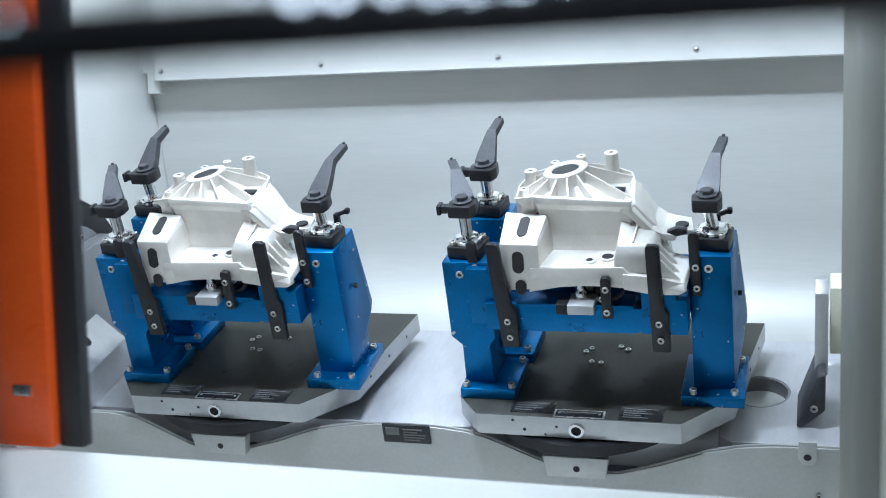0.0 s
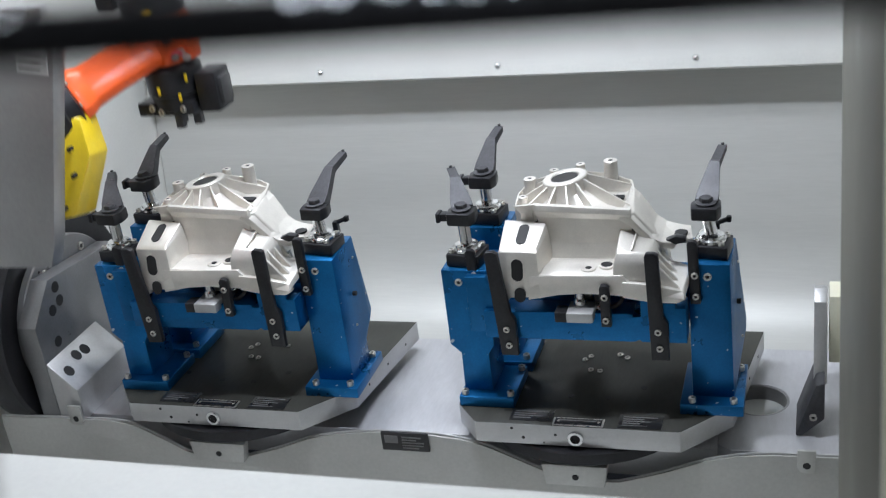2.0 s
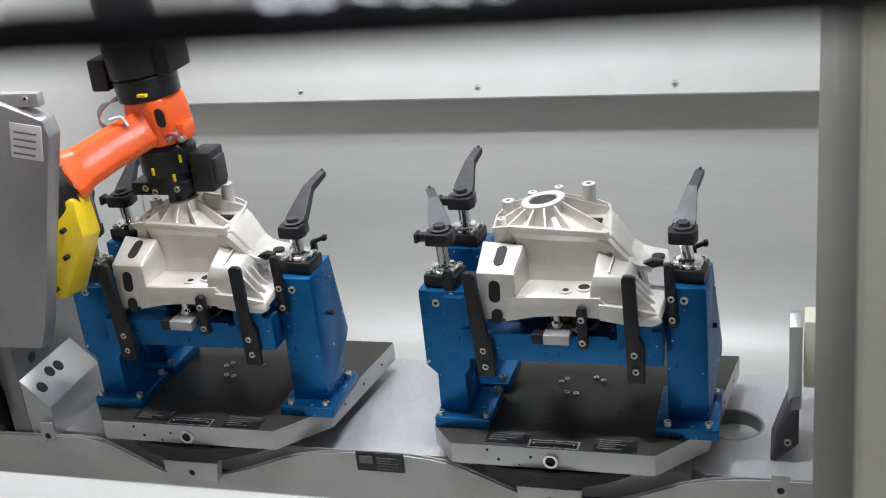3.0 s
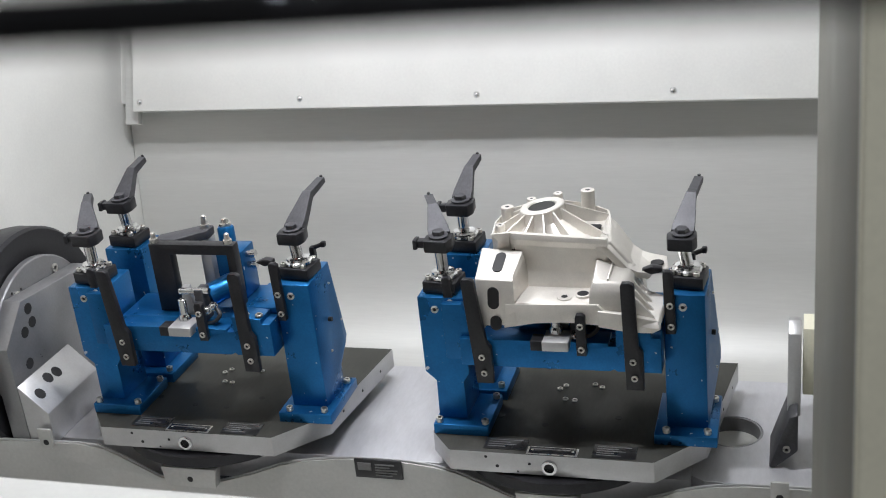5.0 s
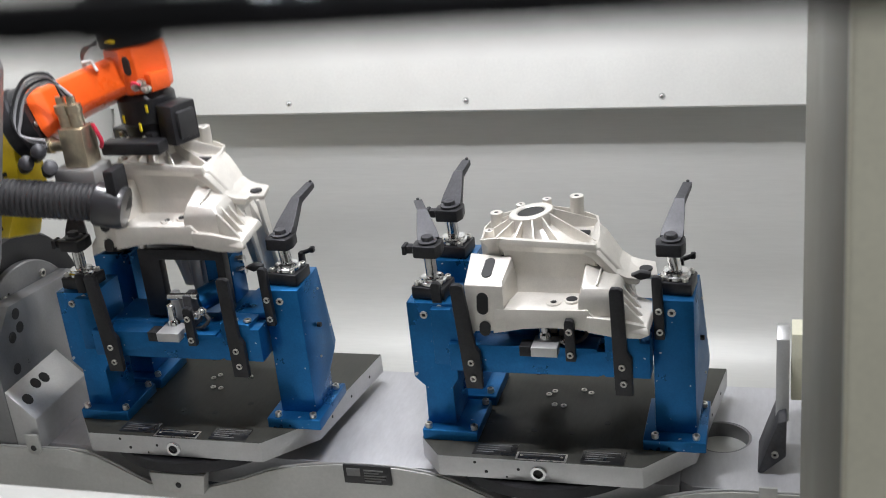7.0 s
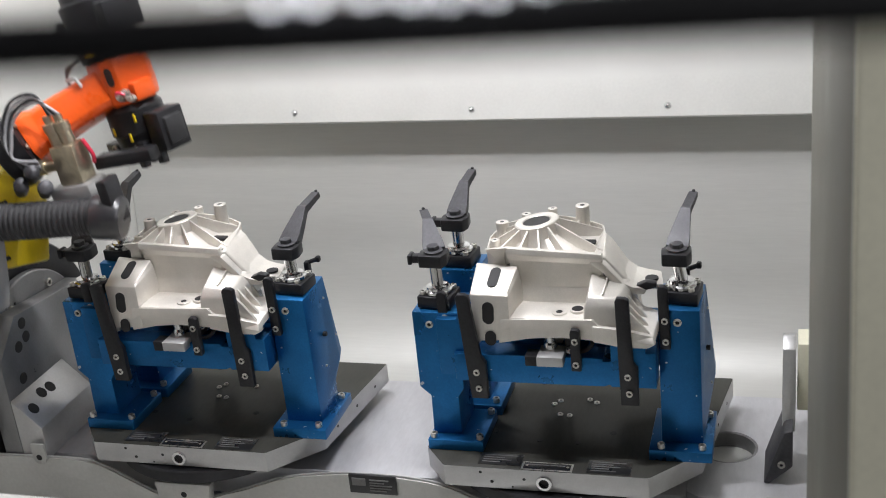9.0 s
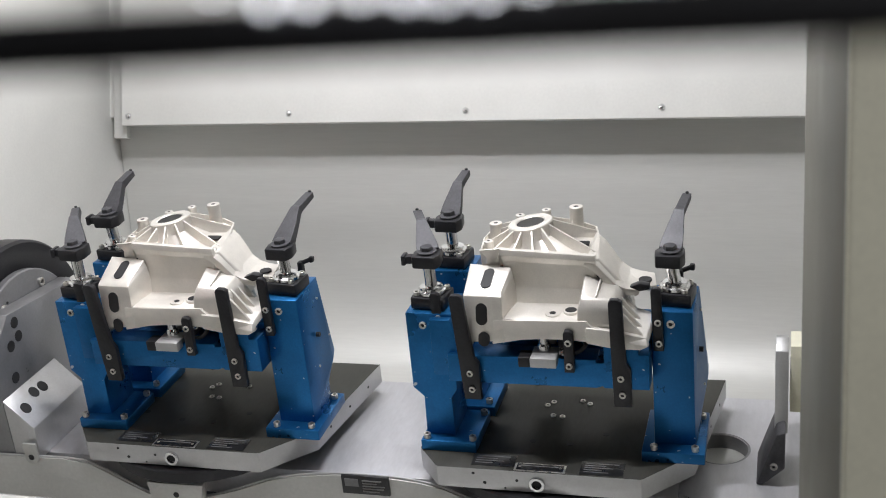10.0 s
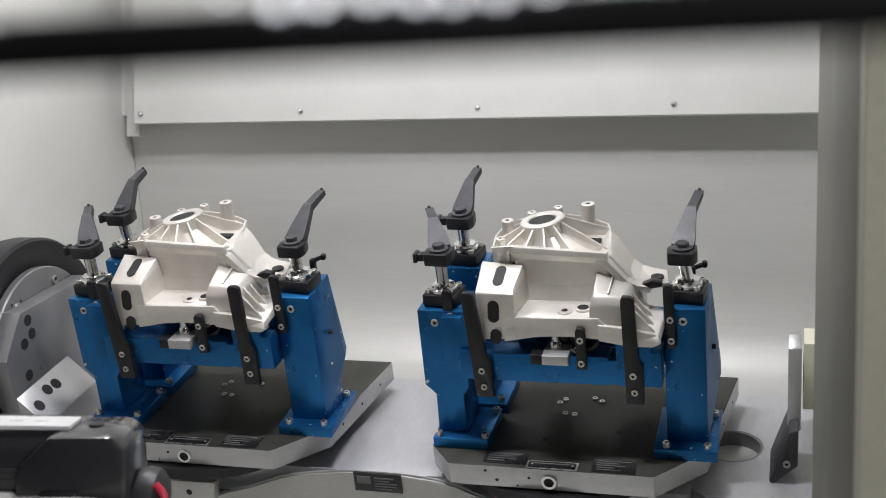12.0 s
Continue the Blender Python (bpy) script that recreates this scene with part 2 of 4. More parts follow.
def cabin():
    # back wall: screwed upper panel, recessed sheet below leaning back, and the chute at the foot
    up = part("wall_back", box(-2000, 700, 3012, 3046, 1760, 2900, 2), PAINT)
    tagged(up, "white painted upper back wall of the machine cabin", "wall", kind="structure")
    panel = part("wall_panel", box(-1776, 690, 2950, 3008, 1734, 2890, 1.5), PAINT)
    tagged(panel, "white painted sheet panel screwed to the back wall", "wall panel", kind="structure")
    for x in (-1755, -1272, -783, -287, 206):
        part("dome_screw", turned((x, 2950, 1759.5), (0, -1, 0), [(0, 8.5), (1.5, 8.5), (4, 7), (6, 4), (6.8, 0.1)], 18), CHROME, panel, "bright domed screw")
    gap = part("trim", box(-1822, -1781, 2985, 3009, 1700, 2890, 2), SHEET)
    tagged(gap, "grey folded strip beside the wall panel", "trim", kind="structure")
    tagged(part("seam", box(-1780.5, -1776.5, 2962, 3004, 1740, 2890, 0.3), HOLE), "dark seam beside the wall panel", "seam", kind="structure")
    low = prism([(3038, 1800), (3052, 1722), (3140, 1330), (3154, 1240), (3150, 1180), (3130, 1110), (3090, 1060), (3030, 1018), (2930, 980), (2550, 880), (2550, 860), (2970, 950), (3230, 1060), (3230, 1240), (3090, 1800)], "x", -1848, 700, 0)
    tagged(part("wall_lower", low, SHEET), "brushed stainless lower back wall curving into a chute", "wall", kind="structure")
    tagged(part("wall_left", box(-1890, -1850, 1330, 3240, 300, 2900, 2), PAINT), "white painted left wall of the machine cabin", "wall", kind="structure")
    tagged(part("wall_right", box(560, 600, 1000, 3040, 300, 2900, 2), PAINT), "white painted right wall of the machine cabin", "wall", kind="structure")
    tagged(part("ceiling", box(-1895, 600, 1300, 3040, 2900, 2940, 2), PAINT), "white painted roof of the machine cabin", "ceiling", kind="structure")
    tagged(part("floor", box(-6000, 6000, -6000, 5000, -40, 0, 2), mat("grey_hall_floor", (0.22, 0.22, 0.21), 0.5, grain=40, stain=1.2)), "grey concrete floor of the hall", "floor", kind="structure")
    tagged(part("chute_floor", box(-1810, 560, 1200, 2600, 600, 640, 2), SHEET), "stainless chip chute floor", "floor", kind="structure")
    # door opening: sill and right jamb
    sill = part("sill", prism([(1000, 600), (1000, 1130), (1090, 1161), (1200, 1187), (1215, 1187), (1215, 600)], "x", -2200, 20, 3), PAINT)
    tagged(sill, "white painted sill of the loading opening", "sill", kind="structure")
    jamb = part("jamb", prism([(44, 900), (60, 905), (70, 1590), (27, 1600)], "z", 300, 2700, 2), PILLAR)
    tagged(jamb, "grey powder coated door jamb", "door jamb", kind="structure")
    post = part("pillar", box(44, 700, 880, 899, 300, 2700, 4), CREAM)
    tagged(post, "cream powder coated pillar beside the loading opening", "pillar", kind="structure")


def sliding_door():
    d = thing("sliding_door", "sliding machine door with orange edge and dark seal, opening", "sliding door", pose(-0.905, 1.235, 1.183))
    part("door_leaf", box(-560, -91, 0, 22, 0, 1500, 3), PAINT, d, "white painted door leaf")
    part("edge_strip", box(-90, 0, -8, 30, 0, 1500, 6), ORANGE, d, "orange painted edge profile")
    part("seal", box(1, 37, 4, 26, 0, 1500, 5), RUBBER, d, "black rubber seal")
    part("catch_plate", box(-52, -26, -11, -8, 66, 80, 1), SCREW, d, "small bright steel catch plate")
    return d


def guard_frame():
    # coated mesh wires right in front of the lens, with glowing beads added on the upper one for its blurred glints
    g = thing("guard_mesh", "black coated wire guard mesh close to the viewer", "guard mesh")
    part("wire", cyl((-700, 145, 1565.1), (500, 145, 1579.5), 4.4, 20, 0.1), WIRE, g, "black coated horizontal wire")
    part("wire", cyl((-117.0, 140, 0), (-117.0, 140, 2300), 2.8, 20, 0.1), WIRE, g, "black coated upright wire")
    for x, z, r in ((-63.6, 1576.0, 0.75), (-58.0, 1576.2, 0.8), (-50.8, 1576.6, 0.75), (-45.0, 1576.3, 0.8), (-40.2, 1576.1, 0.75), (-34.8, 1576.3, 0.75), (-28.8, 1576.8, 0.6), (-71.0, 1577.6, 0.4), (-22.5, 1577.6, 0.4), (-107.5, 1575.2, 0.3)):
        part("glint_bead", turned((x, 140.2, z), (0, 0, 1), [(-r, 0.05), (-r * 0.7, r * 0.7), (0, r), (r * 0.7, r * 0.7), (r, 0.05)], 12), GLINT, g, "tiny glowing bead added for a blurred glint")
    return g


# ---- tilting table ----


def holed(x0, x1, y0, y1, z0, z1, cx, cy, r, seg=40):
    """A plate with a round through hole."""
    b = bmesh.new()
    rings = []
    for i in range(seg):
        a = 2 * math.pi * (i + 0.5) / seg
        dx, dy = math.cos(a), math.sin(a)
        k = min(((x1 if dx > 0 else x0) - cx) / dx, ((y1 if dy > 0 else y0) - cy) / dy)
        o, n = (cx + dx * k, cy + dy * k), (cx + dx * r, cy + dy * r)
        rings.append([b.verts.new((*p, z)) for p, z in ((o, z0), (o, z1), (n, z1), (n, z0))])
    for i in range(seg):
        p, q = rings[i], rings[(i + 1) % seg]
        for k in range(4):
            b.faces.new((p[k], p[(k + 1) % 4], q[(k + 1) % 4], q[k]))
    return b


def tilting_table():
    t = thing("tilting_table", "grey steel tilting table of a machining centre, swung towards the opening", "machine table", TABLE_R)
    part("table_top", box(-1200, 250, 62, 442, -120, -50, 2), BEAM, t, "ground steel table top with streaks")
    part("table_top", holed(251, 520, 62, 442, -98, -50, 318, 240, 58), BEAM, t, "ground steel table end with a round pocket")
    # front cover with a dip below each pallet
    out = [(-1300, -330), (-1300, -46), (-1028, -40), (-960, -50), (-900, -80), (-845, -108), (-780, -118), (-712, -110), (-630, -84), (-560, -56), (-500, -42), (-411, -30), (-294, -30),
           (-235, -36), (-190, -46), (-130, -72), (-71, -98), (0, -114), (70, -112), (150, -86), (228, -54), (290, -38), (349, -31), (520, -27), (520, -330)]
    part("front_cover", prism(out, "y", 24, 32, 1), COVER, t, "grey sheet metal front cover with curved dips")
    part("cover_edge", tube([(x, 30, z + 1) for x, z in out[1:-1]], 2.6, 8, steps=2), EDGE, t, "bright folded edge")
    for x in (-757, -7):
        # swivel ring under the pallet and the sensor tab
        part("swivel_ring", cyl((x, 205, -52), (x, 205, -24), 222, 72, 3), BLACK, t, "dark swivel ring under the pallet")
        b = prism([(x - 64, -62), (x + 62, -62), (x + 54, -108), (x - 58, -108)], "y", -2, 22, 2)
        part("sensor_tab", b, COVER, t, "grey tab with a bore below the pallet")
        part("bore", cyl((x, -3.5, -88), (x, 2, -88), 6.5, 16), HOLE, t)
    for x, z in ((-1099, -34), (410, -42)):
        b = prism([(x - 16, z + 30), (x + 16, z + 30), (x + 16, z - 8), (x + 9, z - 18), (x - 9, z - 18), (x - 16, z - 8)], "y", 17, 23, 1.5)
        part("lug", b, COVER, t, "grey eye lug")
        part("bore", cyl((x, 16, z - 2), (x, 20, z - 2), 7, 16), HOLE, t)
    # name plate
    np_ = part("name_plate", box(-397, -299, 18, 23, -66, -24, 1), TAG, t, "black name plate with worn grey print")
    part("print_bar", box(-390, -362, 16.6, 18.5, -48, -31, 0.2), PRINT, np_)
    for w, z in ((40, -34), (30, -40), (46, -46), (44, -52), (34, -58)):
        part("print_bar", box(-354, -354 + w, 16.6, 18.5, z - 1.4, z + 1.4, 0.2), PRINT, np_)
    for x, z in ((-1100, -180), (-1180, -240), (430, -130)):
        screw(t, (x, 24, z), (0, -1, 0), 6, 4)
    # round pocket in the table beside the pallet: wall coloured dark for shade, floor pale for light
    part("pocket_shade", pipe((318, 240, -82), (0, 0, 1), 57.6, 53, 31, 48), CRADLE, t, "wall of the round pocket, coloured dark for its shade")
    part("pocket_floor", cyl((318, 240, -110), (318, 240, -81), 57, 40, 0.5), PAINT, t, "floor of the round pocket, coloured pale as if lit")
    part("bore", cyl((340, 222, -81.4), (340, 222, -80.4), 7, 16, 0.1), HOLE, t)
    end_brackets(t)
    return t


def end_brackets(t):
    # rotary drive and cradle bracket at the far end
    x = -1150
    part("rotary_disc", turned((x - 120, 232, 105), (1, 0, 0), [(-165, 150), (-20, 150), (-18, 246), (4, 250), (52, 250), (60, 244), (60, 215), (54, 205), (54, 20)], 84), BLACK, t, "black rotary drive disc with a polished rim")
    part("disc_face", cyl((x - 66, 232, 105), (x - 46, 232, 105), 186, 72, 3), CRADLE, t, "bright turned disc face")
    for y, z in ((165, 238), (310, 240), (100, 150)):
        screw(t, (x - 46, y, z), (1, 0, 0), 10, 5)
    for y, z in ((150, 250), (182, 246), (178, 236), (90, 200), (80, 180)):
        part("bore", cyl((x - 46.4, y, z), (x - 45, y, z), 3, 10, 0.1), HOLE, t)
    side = part("cradle_plate", prism([(33, -52), (33, 174), (113, 250), (375, 223), (460, 160), (460, -52)], "x", x - 44, x, 1.8), CRADLE, t, "grey steel cradle plate with dark bores")
    for y, z in ((131, 225), (134, 192), (103, 182), (93, 112)):
        part("bore", cyl((x - 4, y, z), (x + 0.8, y, z), 12.5, 22, 0.2), HOLE, side)
    # foot with a sloping face
    foot = part("cradle_foot", prism([(x + 1, 88), (x + 1, -50), (x + 62, -50), (x + 62, 26)], "y", 33, 232, 2), EDGE, t, "bright steel foot with three bores")
    nn = Vector((62, 0, 61)).normalized()
    for s, y in ((0.5, 62), (0.33, 112), (0.36, 142)):
        c = Vector((x + 1 + 61 * s, y, 88 - 62 * s))
        part("bore", cyl(c - nn * 3, c + nn * 0.7, 13, 24, 0.2), HOLE, foot)
    # arm at the near end
    near = part("near_bracket", prism([(160, 40), (170, 80), (200, 190), (228, 206), (330, 160), (330, 20)], "x", 420, 444, 2), EDGE, t, "bright steel end bracket")
    part("end_cap", box(447, 520, 196, 260, 66, 204, 2), CREAM, t, "cream painted end cap")
    part("bracket_web", prism([(424, 60), (440, 66), (440, -12), (400, -50), (388, -50), (404, 0)], "y", 120, 230, 4), ARM, t, "dark bracket web")
    screw(t, (420, 120, -6), (0, -1, 0), 7, 5)

# ---- pallets and clamping fixtures ----


def pallet(m):
    p = thing("pallet", "ground steel pallet plate with chamfered corners on the tilting table", "pallet", m, "pallets on the table")
    out = [(-192, 0), (192, 0), (280, 95), (322, 385), (-240, 385), (-240, 60)]
    pl = part("plate", prism(out, "z", -20, 24, 1.6), PLATE, p, "oiled ground steel plate, top darkened for shade, with bright milled edges")
    pl.data.materials.append(EDGE)
    for f in pl.data.polygons:
        if abs(f.normal.z) < 0.9:
            f.material_index = 1
    part("bushing", pipe((0, 3, 0), (0, -1, 0), 15, 9.5, 9, 32), CHROME, p, "bright steel locating bushing")
    part("bore", cyl((0, -0.6, 0), (0, 2, 0), 9.6, 24), HOLE, p)
    for x, z, r in ((-121, 14, 3), (-100, -5, 3.4), (-38, 4, 3), (-61, -14, 2)):
        part("bore", cyl((x, -0.5, z), (x, 1, z), r, 14, 0.1), HOLE, p)
    n = Vector((0.989, -0.143, 0))
    for y in (150, 235, 320):
        x = 280 + (y - 95) * 42 / 290
        part("bore", cyl((x, y, 2), Vector((x, y, 2)) + n * 0.6, 3.2, 14, 0.1), HOLE, p)
    # three name plates on the top
    for x0, x1, y0, y1, bars in ((-128, -46, 12, 50, 4), (-40, 48, 6, 26, 1), (78, 158, 4, 47, 5)):
        t = part("name_plate", box(x0, x1, y0, y1, 24, 25.6, 0.4), TAG, p, "black name plate with grey print")
        for k in range(bars):
            yy = y1 - 7 - k * (y1 - y0 - 8) / max(bars, 2)
            w = (x1 - x0 - 14) * (0.95, 0.6, 0.8, 0.5, 0.7)[k]
            part("print_bar", box(x0 + 7, x0 + 7 + w, yy - 1.2, yy + 1.2, 25.4, 25.9, 0.1), PRINT, t)
        if bars == 1:
            part("plate_frame", box(x0 - 4, x1 + 4, y0 - 3, y1 + 3, 24, 24.6, 0.1), SCREW, p, "bright frame of a name plate")
            for x in (x0 + 6, x1 - 6):
                screw(t, (x, (y0 + y1) / 2, 25), (0, 0, 1), 2.6, 1.4)
    # small screws that show when the fixture is empty
    for x, y in ((-23, 244), (-13, 258), (-5, 205), (14, 202), (45, 268), (61, 257)):
        screw(p, (x, y, 24), (0, 0, 1), 6, 3)
    # tapped holes
    for x, y in ((-27, 107), (46, 105), (109, 147), (-120, 130), (-60, 330), (120, 310)):
        part("bore", cyl((x, y, 23.6), (x, y, 24.5), 6.5, 18, 0.1), HOLE, p)
    return p


def clamp(f, base, nut, tip, knob=True):
    """Swing clamp: black base, bright flange, shaft, head and a raised forged arm."""
    bx, by, bz = base
    c = part("swing_clamp", prism([(bx - 36, by - 26), (bx + 30, by - 34), (bx + 36, by + 26), (bx - 28, by + 34)], "z", bz, bz + 24, 3), BLACK, f, "black swing clamp base")
    part("flange", turned((bx, by, bz + 24), (0, 0, 1), [(0, 25), (2, 27), (7, 27), (9, 23), (13, 22), (15, 16)], 32), CHROME, c, "bright turned flange")
    for a in (35, 125, 215, 305):
        q = Vector((bx + 31 * math.cos(radians(a)), by + 28 * math.sin(radians(a)), bz + 24))
        screw(c, q, (0, 0, 1), 6.0, 8)
    nx, ny, nz = nut
    part("shaft", cyl((bx, by, bz + 36), (nx, ny, nz - 12), 11.5, 24), CHROME, c, "bright steel piston shaft")
    head = prism([(nx - 25, ny - 22), (nx + 20, ny - 25), (nx + 27, ny - 6), (nx + 24, ny + 24), (nx - 18, ny + 26), (nx - 28, ny + 8)], "z", nz - 25, nz, 4)
    if knob:
        box(nx - 47, nx - 24, ny - 8, ny + 9, nz - 21, nz - 6, 2, head)
        box(nx - 49, nx - 41, ny - 12, ny + 12, nz - 23, nz - 4, 2, head)
    part("head", head, BLACK, c, "black clamp head")
    nutm = turned((nx, ny, nz), (0, 0, 1), [(0, 16), (2, 18.5), (4, 18.5), (5, 15)], 24)
    cyl((nx, ny, nz + 4), (nx, ny, nz + 13), 12, 6, 1, nutm)
    part("nut", nutm, ARM, c, "dark hexagon nut")
    # arm: swept sections from the head to the tip with a kink
    a, t = Vector((nx, ny + 12, nz - 8)), Vector(tip)
    d = (t - a)
    side = Vector((d.y, -d.x, 0)).normalized()
    rows = ((0.0, 21, 13, 0), (0.12, 20, 13, 3), (0.34, 14.5, 12, 10), (0.53, 9.5, 10.5, 17), (0.57, 9, 8.5, 16), (0.97, 8.5, 7, 1), (1.0, 8, 6, 0))
    rings = []
    for s, w, h, lift in rows:
        c0 = a + d * s + Vector((0, 0, lift))
        up = Vector((0, -0.35, 0.94))
        rings.append([c0 + side * w + up * h, c0 - side * w + up * h, c0 - side * w * 0.9 - up * h, c0 + side * w * 0.9 - up * h])
    part("arm", loft(rings, bevel=1.0), ARM, c, "grey black forged clamp arm, raised", smooth=False)
    part("pad_screw", cyl(t + Vector((0, -2, 0)), t + Vector((0, -2, 9)), 3.2, 10), BLACK, c)
    return c


def bars(f, x, y, z0, z1, w, foot=None, screws=(), lean=0):
    out = [(x - w, z0), (x + w, z0), (x + w + lean, z1 - 4), (x + w * 0.4 + lean, z1), (x - w * 0.7 + lean, z1), (x - w + lean, z1 - 6)]
    if foot:
        z, fw = foot
        out = [(x - w, z0), (x + fw, z0), (x + fw, z - 12), (x + w, z), (x + w + lean, z1 - 4), (x + w * 0.4 + lean, z1), (x - w * 0.7 + lean, z1), (x - w + lean, z1 - 6)]
    b = part("stop_bar", prism(out, "y", y - 12, y, 1.5), BLACK, f, "black oxide guide bar")
    for sx, sz in screws:
        screw(b, (sx, y - 12, sz), (0, -1, 0), 6.2, 4)
    return b


def fixture(m):
    f = thing("clamping_fixture", "blue anodised clamping fixture with raised black swing clamps on a pallet", "clamping fixture", m, "fixtures on the pallets")
    # front tower on the near side
    b = prism([(-247, 305), (-247, 147), (-227, 128), (-229, 46), (-172, 46), (-172, 128), (-160, 146), (-158, 305)], "y", 77, 172, 2)
    part("front_tower", b, BLUE, f, "blue anodised tower")
    part("tower_foot", box(-235, -126, 52, 176, 24, 46, 2), BLUE, f)
    for x, y in ((-224, 62), (-134, 63), (-134, 160)):
        screw(f, (x, y, 46), (0, 0, 1), 7, 10)
    screw(f, (-214, 77, 281), (0, -1, 0), 7.5, 4)
    # rear tower
    part("rear_tower", prism([(-238, 330), (-240, 160), (-222, 140), (-222, 46), (-150, 46), (-150, 330)], "y", 218, 300, 2), BLUE, f, "blue anodised tower")
    part("tower_foot", box(-235, -120, 190, 310, 24, 46, 2), BLUE, f)
    screw(f, (-134, 205, 46), (0, 0, 1), 7, 10)
    # tower with a sloping back
    face = ((91, 316, 280), (192, 323, 284), (198, 156, 300), (186, 142, 299), (172, 100, 290), (176, 46, 288), (91, 46, 282))
    b = loft([[(207, y, z) for y, z, x in face], [(x, y, z) for y, z, x in face]], bevel=2)
    part("side_tower", b, BLUE, f, "blue anodised tower with a sloping back")
    part("tower_foot", box(186, 300, 60, 214, 24, 46, 2), BLUE, f)
    for x, y in ((208, 70), (282, 72), (288, 190)):
        screw(f, (x, y, 46), (0, 0, 1), 7, 10)
    screw(f, (241, 91, 293), (0, -1, 0), 7.5, 4)
    part("bore", cyl((286, 150, 215), (293.5, 150, 215), 5, 14, 0.2), HOLE, f)
    for y, z in ((170, 285), (190, 195), (120, 160)):
        screw(f, (284 + (322 - z) * 0.07, y, z), (1, 0, 0), 2.6, 3.5)
    # bridge between the towers
    part("bridge", prism([(-164, 236), (112, 236), (112, 231), (126, 231), (126, 264), (188, 260), (188, 250), (206, 250), (206, 180), (126, 180), (122, 184), (112, 180), (-164, 180)], "y", 49, 98, 1.5), BLUE, f, "blue anodised bridge plate")
    part("bridge_top", prism([(-150, 99), (204, 99), (204, 262), (72, 262), (72, 152), (40, 152), (40, 232), (-12, 232), (-12, 152), (-52, 152), (-52, 206), (-150, 206)], "z", 190, 234, 2), BLUE, f, "blue anodised table plate with cut-outs")
    part("bridge_block", box(136, 204, 99, 215, 235, 262, 2), BLUE, f)
    part("cheek", prism([(-196, 300), (-158, 300), (-140, 250), (-150, 186), (-196, 186)], "y", 60, 76, 1.5), BLUE, f)
    for x in (152, 180):
        screw(f, (x, 62, 262), (0, 0, 1), 8, 4)
    # guide bars
    bars(f, -122, 49, 150, 361, 12, (236, 20), ((-120, 205), (-118, 172)), -14)
    bars(f, 155, 49, 150, 361, 12, (236, 20), ((157, 208), (159, 175)), -4)
    bars(f, -184, 90, 236, 345, 9, None, ((-183, 296), (-182, 256)), -4)
    bars(f, 220, 90, 244, 366, 9, None, ((220, 301), (221, 260)), -3)
    bars(f, 66, 47, 216, 298, 9, None, ((66, 230), (66, 276)))
    # lower centre stop
    part("stop_block", box(-4, 44, 26, 76, 228, 247, 1.5), EDGE, f, "bright steel stop block")
    part("stop_side", box(-26, -5, 30, 60, 226, 246, 1.5), BLACK, f)
    part("stop_pin", turned((16, 66, 246), (0, 0, 1), [(0, 13), (10, 12), (14, 9), (44, 8), (46, 5)], 20), CHROME, f, "bright steel pin")
    # support portal
    part("portal", prism([(-70, 236), (-70, 384), (118, 384), (118, 250), (100, 250), (100, 362), (-24, 362), (-24, 236)], "y", 122, 146, 2), BLACK, f, "black steel support portal")
    for x in (-62, 102):
        part("support_pin", turned((x, 134, 384), (0, 0, 1), [(0, 9), (8, 9), (8, 6), (20, 5), (22, 3)], 14), SCREW, f, "bright support pin")
    part("portal_arm", prism([(-70, 147), (-24, 147), (26, 196), (26, 228), (2, 228), (-70, 176)], "z", 366, 384, 2), ARM, f, "grey steel arm of the portal")
    part("rear_post", prism([(192, 236), (226, 236), (226, 365), (196, 365)], "x", 2, 26, 2), EDGE, f, "grey steel post")
    part("support_pin", turned((14, 212, 384), (0, 0, 1), [(0, 9), (8, 9), (8, 6), (26, 5), (28, 3)], 14), SCREW, f, "bright support pin")
    # pneumatic unit
    part("valve_tower", box(38, 96, 190, 252, 235, 340, 3), BLUE, f, "blue anodised valve block")
    part("cylinder", turned((54, 224, 338), (-0.06, 0.1, 1), [(0, 17.5), (40, 17.5), (44, 15)], 28), BLUE, f, "blue anodised cylinder")
    part("rod_nut", turned((51.4, 228.3, 381), (-0.06, 0.1, 1), [(0, 12), (7, 13), (8, 8), (16, 7), (18, 4)], 12), SCREW, f, "bright nut and rod")
    for z in (326, 302):
        part("fitting", turned((96, 215, z), (1, 0, 0), [(0, 7), (10, 7), (10, 9), (20, 9), (22, 5)], 14), CHROME, f, "bright hose fitting")
    part("actuator", turned((92, 150, 290), (-0.75, -0.62, -0.25), [(0, 22), (4, 24), (54, 24), (58, 18), (60, 11), (78, 10)], 28), BLUE, f, "blue anodised actuator cylinder")
    sw = prism([(0, 246), (34, 246), (30, 262), (22, 308), (8, 308), (2, 262)], "y", 86, 102, 2)
    part("swing_link", sw, EDGE, f, "bright steel link")
    part("link_pin", cyl((4, 84, 300), (70, 84, 302), 7, 16), CHROME, f, "bright cross pin")
    part("link_fork", box(40, 58, 74, 108, 238, 306, 2), ARM, f, "dark fork")
    for p_ in ((60, 80, 262), (74, 82, 270), (48, 70, 240)):
        part("fitting", turned(p_, (0.4, -0.8, 0.3), [(0, 9), (6, 9), (6, 6), (16, 6), (18, 4)], 12), CHROME, f)
    part("air_tube", tube([(80, 80, 266), (92, 70, 258), (80, 66, 244), (60, 72, 236)], 4), RUBBER, f, "black air tube")
